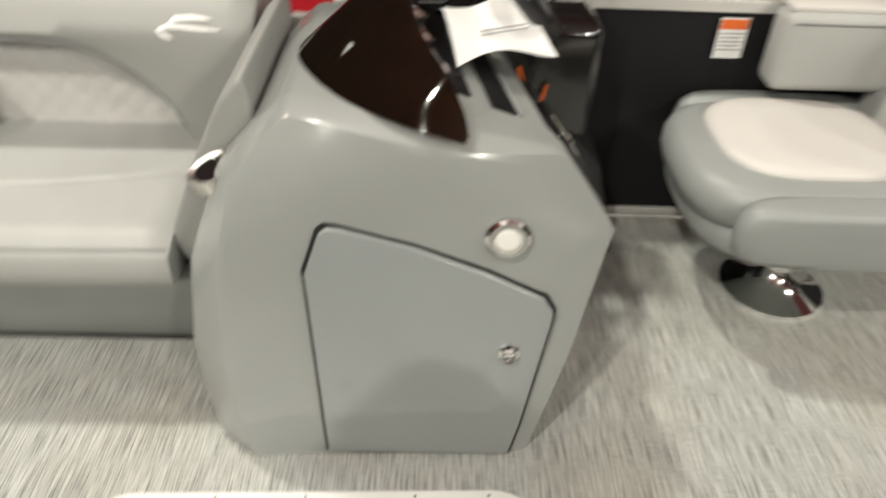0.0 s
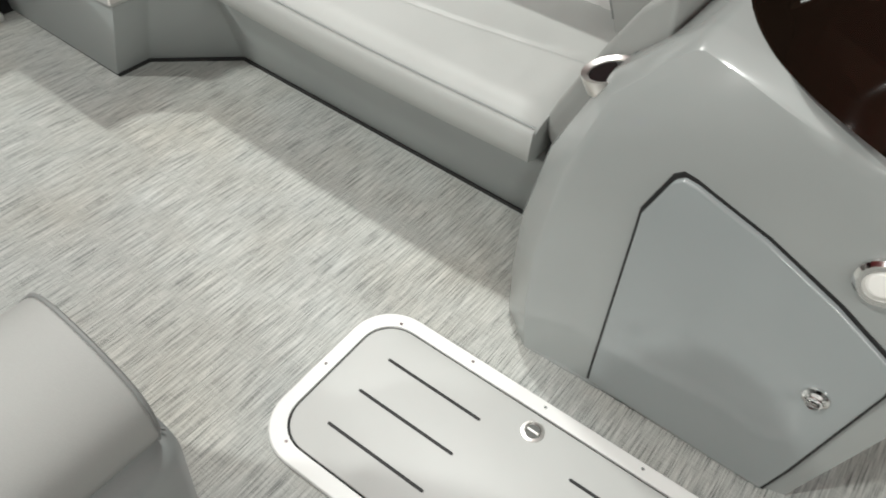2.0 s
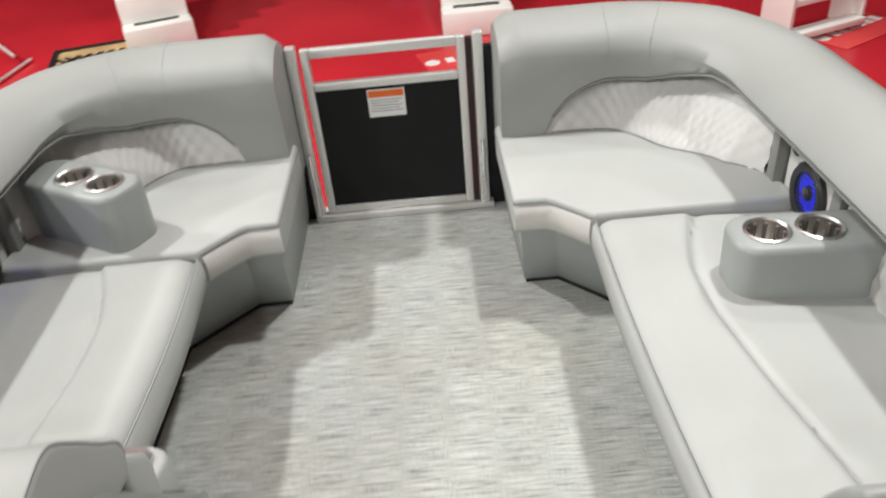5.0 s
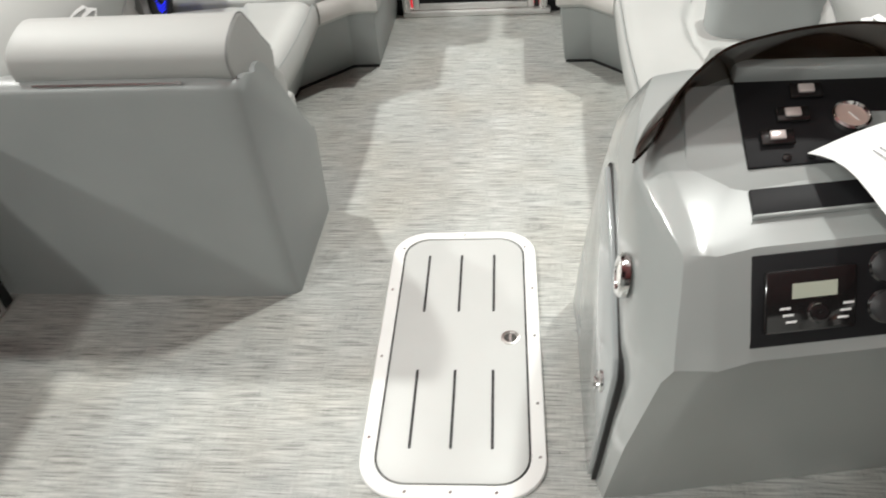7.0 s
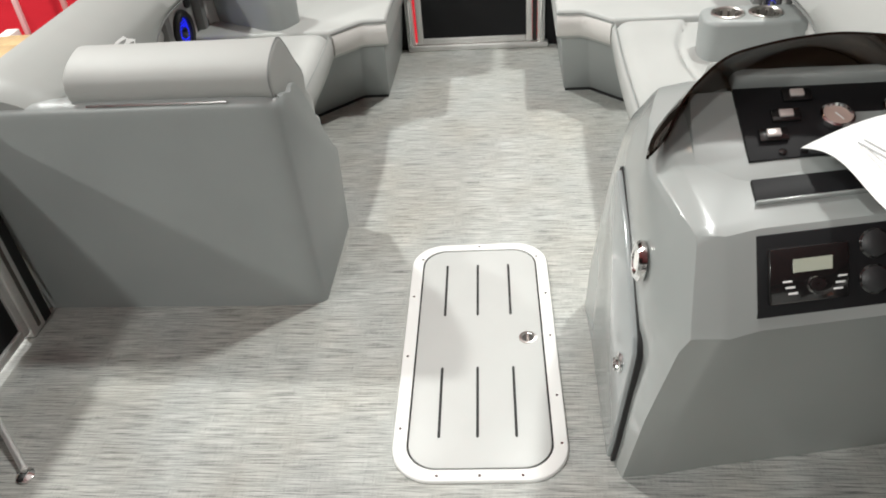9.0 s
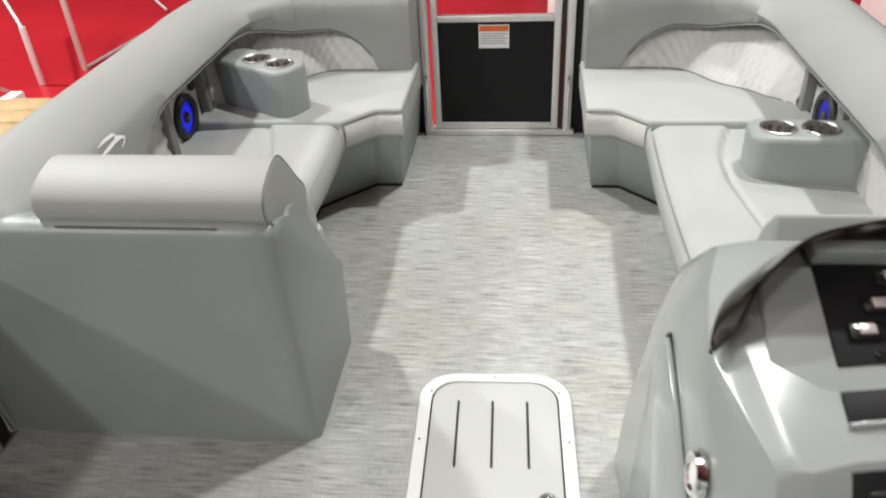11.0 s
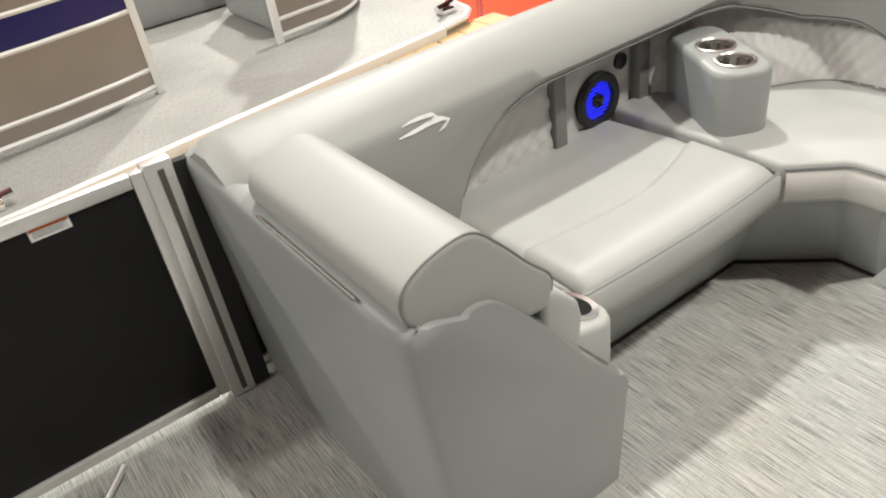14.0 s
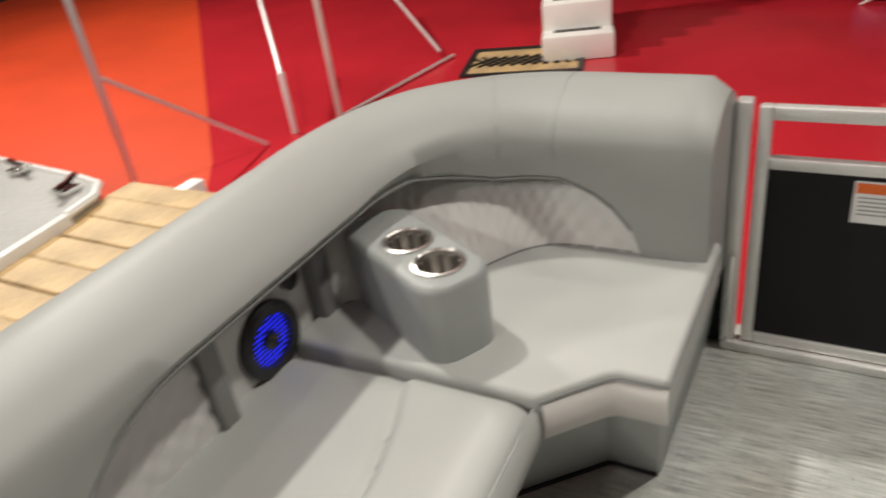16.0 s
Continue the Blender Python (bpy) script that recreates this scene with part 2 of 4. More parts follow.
def rounded(x0, x1, y0, y1, r, n=6):
    return arc(x1 - r, y1 - r, r, 0, 90, n) + arc(x0 + r, y1 - r, r, 90, 180, n) + arc(x0 + r, y0 + r, r, 180, 270, n) + arc(x1 - r, y0 + r, r, 270, 360, n)


def smooth_line(pts, n=5, closed=False):
    """Catmull-Rom through the points."""
    p = [Vector(q) for q in pts]
    m = len(p)
    out = []
    for i in range(m if closed else m - 1):
        if closed:
            a, b, c, d = p[i - 1], p[i], p[(i + 1) % m], p[(i + 2) % m]
        else:
            a, b, c, d = p[max(i - 1, 0)], p[i], p[i + 1], p[min(i + 2, m - 1)]
        for k in range(n):
            t = k / n
            out.append(0.5 * (2 * b + (c - a) * t + (2 * a - 5 * b + 4 * c - d) * t * t + (3 * b - a - 3 * c + d) * t ** 3))
    if not closed:
        out.append(p[-1])
    return [tuple(q) for q in out]


def lerp_table(table, x):
    return float(np.interp(x, [p[0] for p in table], [p[1] for p in table]))


# ---- hall ----
hall = part("ground", slab([(-20, -16), (14, -16), (14, 18), (-20, 18)], HALL_Z - 0.2, HALL_Z), RED)
tagged(hall, "red carpet of the exhibition hall", "carpet floor", kind="structure")
# orange-red area as a thin sheet over the red floor, with a diagonal edge
oc = part("carpet_area", slab([(-3.0, -2.7), (-4.6, -4.0), (-12.0, -11.4), (-12.0, -15.9), (-2.0, -15.9), (-2.0, -3.2)], HALL_Z + 0.001, HALL_Z + 0.006), ORANGE_RED)
tagged(oc, "bright orange-red area of the hall carpet", "carpet", kind="structure")
for nm, q in (("wall_north", (-20.3, -20, -16, 18)), ("wall_south", (14, 14.3, -16, 18)), ("wall_west", (-20.3, 14.3, -16.3, -16)), ("wall_east", (-20.3, 14.3, 18, 18.3))):
    tagged(part(nm, box(*q, HALL_Z, 7.0), HALL_WALL), "dark hall wall far behind the boats", "wall", kind="structure")
tagged(part("ceiling", box(-20.3, 14.3, -16.3, 18.3, 7.0, 7.2), HALL_ROOF), "grey hall ceiling", "ceiling", kind="structure")

# ---- boat deck ----
YC = 0.775


def mirror_y(y, starboard):
    return 2 * YC - y if starboard else y


deck_outline = [(2.7, -0.6), (2.7, 2.15), (-1.78, 2.15)] + arc(-1.78, 1.55, 0.6, 90, 180, 6)[1:] + arc(-1.78, 0.0, 0.6, 180, 270, 6)
floor_ob = part("floor", slab(deck_outline, -0.05, 0.0), WEAVE)
tagged(floor_ob, "pontoon boat deck covered in grey woven vinyl", "deck", kind="structure")
for y in (0.0, 1.55):
    pn = part("pontoon", lathe([(0.02, -2.7), (0.18, -2.5), (0.3, -2.1), (0.31, 2.5), (0.02, 2.55)], (0, y, HALL_Z + 0.33), (1, 0, 0)), ALU)
    tagged(pn, "aluminium pontoon tube under the deck", "pontoon", "pontoons")
    for x in (-1.6, 0.2, 1.9):
        tagged(part("support_stand", box(x - 0.05, x + 0.05, y - 0.25, y + 0.25, HALL_Z, -0.05), ALU_DARK), "dark stand that carries the boat deck", "stand", "deck stands")

# ---- lounges ----
Y_OUT = -0.55


def outer_path(x_aft):
    straight = [(x_aft + (-1.70 - x_aft) * i / 22, Y_OUT) for i in range(22)]
    bend = arc(-1.70, 0.08, 0.63, 270, 180, 18)
    tail = [(-2.33, 0.08 + 0.335 * i / 8) for i in range(1, 9)]
    return straight + bend + tail


ROLL = [(0.34, 0.318), (0.60, 0.322), (0.66, 0.325), (0.70, 0.305), (0.732, 0.25), (0.758, 0.18)]


def roll_depth(z):
    return lerp_table(ROLL, z)


def path_frames(x_aft):
    pts = [Vector((x, y, 0)) for x, y in outer_path(x_aft)]
    out, s = [], 0.0
    for i, p in enumerate(pts):
        d = (pts[min(i + 1, len(pts) - 1)] - pts[max(i - 1, 0)]).normalized()
        if i:
            s += (p - pts[i - 1]).length
        out.append((s, p, Vector((d.y, -d.x, 0)) * 1.0))
    # the normal points inboard
    return [(s, p, n if n.dot(Vector((-1.2, 0.78, 0)) - p) > 0 else -n) for s, p, n in out]


def arch_height(s, total, s_aft):
    a, b = s - s_aft, total - 0.13 - s
    if a <= 0 or b <= 0:
        return 0.34
    ea = math.sqrt(max(0.0, 1 - (1 - min(a / 0.33, 1)) ** 2))
    eb = math.sqrt(max(0.0, 1 - (1 - min(b / 0.24, 1)) ** 2))
    top = 0.295 if s < total * 0.62 else 0.295 - 0.05 * min(1, (s - total * 0.62) / 0.4)
    return 0.34 + top * min(ea, eb)


def dense(fr, step=0.025):
    out = []
    for (s0, p0, n0), (s1, p1, n1) in zip(fr, fr[1:]):
        k = max(1, int((s1 - s0) / step))
        for i in range(k):
            t = i / k
            out.append((s0 + (s1 - s0) * t, p0.lerp(p1, t), n0.lerp(n1, t).normalized()))
    return out + [fr[-1]]


def arm_solid(outline):
    """Arm shell swept across the beam, its inboard end rounded over."""
    rings = []
    for y, e in ((-0.535, 0.012), (-0.52, 0.0), (0.22, 0.0), (0.28, 0.002), (0.325, 0.010), (0.352, 0.024), (0.366, 0.045)):
        ring = []
        for x, z in outline:
            d = Vector((-0.55 - x, 0.3 - z))
            k = e * (1.0 if x > -0.4 else 0.25)
            ring.append((x + d.x / max(d.length, 0.1) * k, y, z + (d.y / max(d.length, 0.1) * k * 0.4 if z > 0.02 else 0)))
        rings.append(ring)
    return loft(rings)


def lounge(starboard):
    side = "starboard" if starboard else "port"
    x_aft = -0.36 if starboard else -0.294
    x_seat = -0.47 if starboard else -0.80
    x_arch = -0.53 if starboard else -0.82
    root = thing("lounge_sofa", "light grey vinyl corner lounge with quilted backrest" + ("" if starboard else " and padded arm"), "boat sofa", "bow lounges", (-1.3, mirror_y(-0.1, starboard), 0))
    inv = Matrix.Translation(-root.location)

    def put(name, bm, material, label="", sharp=35.0, parent=None):
        if starboard:
            for v in bm.verts:
                v.co.y = 2 * YC - v.co.y
            bmesh.ops.reverse_faces(bm, faces=bm.faces)
        ob = part(name, bm, material, parent or root, label, sharp)
        if parent is None:
            ob.matrix_parent_inverse = inv
        return ob

    fr = dense(path_frames(x_aft))
    total = fr[-1][0]
    s_aft = x_aft - x_arch
    rings = []
    for s, p, n in fr:
        zh = arch_height(s, total, s_aft)
        end = min(s, total - s)
        k = 1 - 0.06 * max(0, 1 - end / 0.05) ** 2
        lift = 0.024 * min(1, max(0, (s - total * 0.5) / 0.5))
        sec = [(0.0, 0.25), (0.0, 0.58), (0.012, 0.66), (0.05, 0.722), (0.11, 0.752), (0.18, 0.757), (0.25, 0.732), (0.305, 0.70), (0.325, 0.66)]
        for f in (0.33, 0.66, 1.0):
            z = 0.66 + (zh + 0.012 - 0.66) * f
            sec.append((0.325 - 0.008 * f, z))
        sec += [(0.30, zh + 0.002), (0.26, zh), (0.205, zh - 0.004), (0.20, min(zh - 0.02, 0.34)), (0.20, 0.25)]
        z_low = 0.25 if starboard else 0.25 + 0.38 * min(1.0, max(0.0, 2.0 - s / 0.03))
        sec = [(d, max(z, z_low + 0.02 * j / 16)) for j, (d, z) in enumerate(sec)]
        rings.append([Vector((0, 0, 0.25 + (z - 0.25) * k + (lift if z > 0.645 else 0))) + p + n * (0.16 + (d - 0.16) * k) for d, z in sec])
    rings_back = rings
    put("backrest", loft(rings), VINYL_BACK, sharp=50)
    # piping along the arch
    pts = [p + n * 0.313 + Vector((0, 0, arch_height(s, total, s_aft) + 0.004)) for s, p, n in fr if arch_height(s, total, s_aft) > 0.345]
    put("piping", tube(pts, 0.004, 6), PIPING, "dark seam piping along the backrest arch")

    # quilted and plain panels in the arch, leaning back from the seat
    s_mid = (1.70 + x_aft) + 0.47

    def foot_depth(s):
        u = min(1.0, abs(s - s_mid) / 0.62)
        return 0.216 + 0.09 * min(1.0, max(0.0, (s - s_mid + 0.56) / 0.12)) + 0.105 * math.cos(u * math.pi / 2) ** 2

    def panel(lo, hi, quilt):
        rows = []
        st = [q for q in dense(path_frames(x_aft), 0.012) if lo <= q[0] <= hi and arch_height(q[0], total, s_aft) > 0.36]
        for s, p, n in st:
            zh = arch_height(s, total, s_aft)
            row = []
            for i in range(19):
                z = 0.335 + (zh - 0.337) * i / 18
                dd = foot_depth(s) + (0.208 - foot_depth(s)) * min(1.0, max(0.0, (z - 0.41) / 0.21)) if quilt and s > s_mid - 0.6 else 0.206 + (0.012 * (1 - i / 18) if quilt else 0.0)
                if quilt:
                    u, w = (s + z * 1.0) / 0.062, (s - z * 1.0) / 0.062
                    dd += 0.013 * math.sqrt(abs(math.sin(math.pi * u)) * abs(math.sin(math.pi * w)))
                row.append(p + n * dd + Vector((0, 0, z)))
            rows.append(row)
        return loft(rows, closed=False, caps=False)

    def s_of(x):
        return x_aft - x

    put("quilted_panel", panel(0, s_of(-1.235), True), VINYL_QUILT, "light quilted vinyl panel", 80)
    put("speaker_panel", panel(s_of(-1.27), s_of(-1.57), False), VINYL_QUILT, "plain light vinyl panel round the speaker")
    put("quilted_panel", panel(s_of(-1.62), 9, True), VINYL_QUILT, "light quilted vinyl panel", 80)
    for xb in (-1.252, -1.595):
        put("band", box(xb - 0.022, xb + 0.022, Y_OUT + 0.2, Y_OUT + 0.24, 0.335, 0.62, 0.005), VINYL_BAND, "dark vinyl band")

    # seat cushions
    def crease_y(x):
        return lerp_table([(-1.5, -0.05), (-1.43, -0.035), (-1.34, 0.0), (-1.21, 0.033), (-1.07, 0.04), (-0.83, 0.01), (-0.5, -0.05)], x)

    def cushion_top(x, y, front):
        crease = crease_y(x)
        z = 0.418
        if y < crease:
            z = 0.408 - 0.022 * min(1, (crease - y) / 0.36)
        if abs(y - crease) < 0.016:
            z -= 0.012 * (1 - abs(y - crease) / 0.016)
        e = front - y
        if e < 0.06:
            z -= 0.05 * (1 - math.sqrt(max(0, 1 - (1 - e / 0.06) ** 2)))
        return z

    xs = np.linspace(x_seat, -1.474, 33)
    fy = np.concatenate([np.linspace(-0.345, -0.05, 9), np.linspace(-0.04, 0.12, 21), np.linspace(0.13, 0.222, 12)])
    rings = []
    for i, x in enumerate(xs):
        ex = min(abs(x - xs[0]), abs(x - xs[-1]))
        drop = 0.018 * max(0, 1 - ex / 0.03) ** 2
        front = 0.222 + 0.012 * math.sin(i / 32 * math.pi)
        top = [(x, y * 1.0 + (front - 0.222) * max(0, (y - 0.1) / 0.122), cushion_top(x, y, 0.222) - drop) for y in fy]
        rings.append(top + [(x, front + 0.004, 0.34), (x, front - 0.01, 0.305), (x, front - 0.05, 0.295), (x, -0.345, 0.295)])
    put("seat_cushion", loft(rings), VINYL, sharp=55)
    seam = [(x, 0.222 + 0.012 * math.sin(i / 32 * math.pi) - 0.004, 0.397) for i, x in enumerate(xs)]
    put("piping", tube(seam, 0.002, 5), VINYL_SHELL, "stitched seam on the seat edge")
    crv = [(x, crease_y(x), 0.398) for x in xs[1:-1]]
    put("piping", tube(crv, 0.0025, 5), PIPING, "curved seam across the seat")
    inner = [(p + n * 0.205) for s, p, n in path_frames(x_aft) if p.x < -1.495]
    ring = [(-1.488, 0.22), (-1.545, 0.272), (-1.593, 0.318), (-1.603, 0.338), (-1.605, 0.432), (-2.123, 0.43)] + [(q.x, q.y) for q in inner[::-1] if q.y < 0.42]
    ring.append((-1.486, inner[0].y))
    put("seat_cushion", slab(ring, 0.295, 0.415, 0.022, 3), VINYL, sharp=60)
    edge = [(-1.49, 0.224, 0.4), (-1.545, 0.274, 0.4), (-1.592, 0.32, 0.4), (-1.602, 0.338, 0.4), (-1.604, 0.43, 0.4), (-2.1, 0.432, 0.4)]
    put("piping", tube(edge, 0.0025, 5), PIPING, "stitched seam on the seat edge")
    arcs = [p + n * (foot_depth(q) + 0.003) + Vector((0, 0, 0.4165)) for q, p, n in fr if s_mid - 0.55 < q < total - 0.14]
    put("piping", tube(arcs, 0.003, 5), PIPING, "curved seam behind the corner seat")
    def boxing(line):
        rows = []
        for k, (x, y) in enumerate(line):
            a, b = Vector(line[max(k - 1, 0)]), Vector(line[min(k + 1, len(line) - 1)])
            d = (b - a).normalized()
            n = Vector((d.y, -d.x))
            if n.x + n.y < 0:
                n = -n
            rows.append([(x + n.x * o, y + n.y * o, z) for o, z in ((-0.004, 0.392), (0.004, 0.386), (0.007, 0.35), (0.004, 0.312), (-0.006, 0.306))])
        return loft(rows)

    put("boxing", boxing([(-1.494, 0.227), (-1.545, 0.274), (-1.59, 0.317), (-1.601, 0.338), (-1.603, 0.38), (-1.603, 0.43)]), VINYL_LIGHT, "lighter vinyl boxing band on the seat front", 60)
    put("boxing", boxing([(x, 0.222 + 0.012 * math.sin(i / 32 * math.pi)) for i, x in enumerate(xs)]), VINYL, "smooth vinyl boxing band on the seat front", 60)
    for st in (total - 0.36, total - 0.62):
        q = min(range(len(fr)), key=lambda i: abs(fr[i][0] - st))
        put("seam", tube([tuple(v) for v in rings_back[q][2:10]], 0.0014, 5), VINYL_SHELL, "stitched seam across the backrest roll")
    # tapered base
    far = [(-2.3, 0.412), (-2.3, 0.05), (-1.75, -0.5), (-0.5, -0.5)]
    top = [(x_seat + 0.2, 0.19), (-1.505, 0.19), (-1.618, 0.305), (-1.622, 0.412)] + far
    low = [(x_seat + 0.2, 0.06), (-1.56, 0.07), (-1.757, 0.268), (-1.757, 0.383)] + [(-2.3, 0.385)] + far[1:]
    put("base", prism([(x, y, 0.007) for x, y in low], [(x, y, 0.30) for x, y in top], 0.006), VINYL_SHELL)
    kick = [(x_seat + 0.2, 0.066), (-1.557, 0.076), (-1.752, 0.27), (-1.752, 0.378), (-2.28, 0.378), (-2.28, 0.1), (-1.6, -0.4), (x_seat + 0.2, -0.4)]
    put("kick_strip", slab(kick, 0.0, 0.010), RUBBER, "black strip along the floor")
    if not starboard:
        shell = [(-0.325, 0.0), (-0.284, 0.655), (-0.288, 0.688), (-0.325, 0.70), (-0.39, 0.678), (-0.455, 0.668), (-0.535, 0.585), (-0.63, 0.462), (-0.735, 0.33), (-0.765, 0.305), (-0.778, 0.275), (-0.772, 0.24), (-0.762, 0.14), (-0.745, 0.0)]
        put("arm_shell", arm_solid(shell[:1] + smooth_line(shell[1:13], 3) + shell[13:]), VINYL_SHELL, "grey vinyl arm shell", 60)
        pad = [(-0.312, 0.695), (-0.304, 0.735), (-0.322, 0.768), (-0.375, 0.792), (-0.44, 0.796), (-0.49, 0.752), (-0.542, 0.69), (-0.588, 0.64), (-0.59, 0.605), (-0.565, 0.575), (-0.47, 0.60), (-0.36, 0.655)]
        put("arm_bolster", side_slab(smooth_line(pad, 4, True), -0.175, 0.356, 0.012, 3), VINYL_ARM, "rolled vinyl bolster", 60)
        slope = [(-0.45, 0.55), (-0.57, 0.615), (-0.60, 0.60), (-0.73, 0.46), (-0.80, 0.385), (-0.78, 0.35), (-0.5, 0.40)]
        put("arm_front", side_slab(smooth_line(slope, 3, True), -0.33, 0.185, 0.015, 2), VINYL, "sloping front of the arm", 60)
        rim = [(x, 0.351, z) for x, z in pad[:9]]
        put("piping", tube(smooth_line(rim), 0.0022, 6), PIPING, "dark piping round the bolster end")
        ridge = smooth_line([(-0.318, 0.362, 0.69), (-0.345, 0.345, 0.696), (-0.39, 0.34, 0.68), (-0.455, 0.34, 0.669), (-0.535, 0.34, 0.586), (-0.63, 0.34, 0.463), (-0.735, 0.34, 0.331)], 4)
        put("piping", tube(ridge, 0.002, 6), PIPING, "stitched seam along the shell edge")
        put("wrap_pad", side_slab([(-0.56, 0.40), (-0.575, 0.585), (-0.60, 0.60), (-0.66, 0.535), (-0.668, 0.50), (-0.655, 0.40)], 0.18, 0.348, 0.018, 3), VINYL, "small wrapped pad below the bolster", 60)
        put("strip", tube([(-0.288, -0.12, 0.697), (-0.288, 0.24, 0.697)], 0.0035, 6), CHROME, "thin bright strip under the bolster")
        cap = [(-0.59, 0.175), (-0.59, 0.335), (-0.735, 0.335)] + [(-0.77, 0.318), (-0.79, 0.285), (-0.79, 0.225), (-0.77, 0.19), (-0.735, 0.175)]
        put("cup_pad", prism([(x, y, 0.3) for x, y in cap], [(x, y, 0.458 + (x + 0.64) * 0.3) for x, y in cap], 0.012, 3), VINYL, "small moulded pad for a cup holder", 60)
        put("cup_well", lathe([(0.041, 0.001), (0.001, 0.001)], (-0.725, 0.255, 0.433), (-0.3, 0, 1)), BLACK, "dark cup holder well")
        put("cup_ring", lathe([(0.032, -0.05), (0.04, 0.002), (0.052, 0.005), (0.052, -0.012)], (-0.725, 0.255, 0.435), (-0.3, 0, 1), caps=False), STEEL, "chrome cup holder ring")
    else:
        pad = [(-0.47, 0.36), (-0.46, 0.44), (-0.36, 0.66), (-0.32, 0.72), (-0.28, 0.72), (-0.27, 0.3), (-0.4, 0.3)]
        put("end_bolster", side_slab(smooth_line(pad, 3, True), -0.33, 0.17, 0.03, 3), VINYL_BACK, "sloped end bolster beside the console", 60)
    return root


lounge(False)
lounge(True)


def logo(starboard):
    """Two embroidered white strokes on the backrest roll."""
    root = thing("embroidered_mark", "white embroidered swoosh mark on the sofa backrest", "embroidery", "embroidered marks")
    for stroke in ([(-0.697, 0.687, 0.002), (-0.72, 0.689, 0.006), (-0.745, 0.6895, 0.008), (-0.782, 0.687, 0.009), (-0.793, 0.68, 0.009), (-0.768, 0.674, 0.003)],
                   [(-0.679, 0.667, 0.002), (-0.72, 0.6685, 0.008), (-0.761, 0.672, 0.009), (-0.80, 0.672, 0.010), (-0.817, 0.664, 0.012), (-0.804, 0.654, 0.010), (-0.785, 0.645, 0.002)]):
        a, b = [], []
        for i, (x, z, w) in enumerate(stroke):
            x0, z0, _ = stroke[max(i - 1, 0)]
            x1, z1, _ = stroke[min(i + 1, len(stroke) - 1)]
            d = Vector((x1 - x0, 0, z1 - z0)).normalized()
            nx, nz = -d.z, d.x
            for lst, sg in ((a, 0.5), (b, -0.5)):
                xx, zz = x + nx * w * sg, z + nz * w * sg
                if starboard:
                    xx += 0.25
                    zz += 0.012
                lst.append((xx, mirror_y(Y_OUT + roll_depth(zz) + 0.004, starboard), zz))
        part("stroke", loft([a, b], closed=False, caps=False), LOGO, root)


logo(False)
logo(True)


def speaker(starboard):
    def Y(y):
        return mirror_y(y, starboard)
    sg = -1 if starboard else 1
    ax = (0, sg, 0)
    root = thing("speaker", "round black marine speaker with blue lit grille", "speaker", "lit speakers", (-1.422, Y(-0.343), 0.46))
    part("rim", lathe([(0.086, 0), (0.086, 0.012), (0.078, 0.02), (0.058, 0.016), (0.056, 0.002), (0.056, 0.0)], (0, 0, 0), ax, 40), BLACK, root)
    part("lit_cone", lathe([(0.057, 0.003), (0.03, 0.004), (0.019, 0.005), (0.001, 0.005)], (0, 0, 0), ax, 32), BLUE, root, "glowing blue cone")
    part("dust_cap", lathe([(0.022, 0.004), (0.019, 0.014), (0.001, 0.018)], (0, 0, 0), ax), GLOSS_BLACK, root)
    for i in range(-5, 6):
        z = i * 0.0098
        w = math.sqrt(max(0.0, 0.056 ** 2 - z * z))
        part("grille_bar", box(-w, w, min(0.01 * sg, 0.013 * sg), max(0.01 * sg, 0.013 * sg), z - 0.0023, z + 0.0023), BLACK, root)
    tw = part("tweeter", lathe([(0.024, -0.008), (0.024, 0.006), (0.017, 0.01), (0.001, 0.012)], (-1.52, Y(-0.34), 0.548), ax), BLACK)
    tagged(tw, "small black tweeter beside the speaker", "tweeter", "tweeters")


speaker(False)
speaker(True)


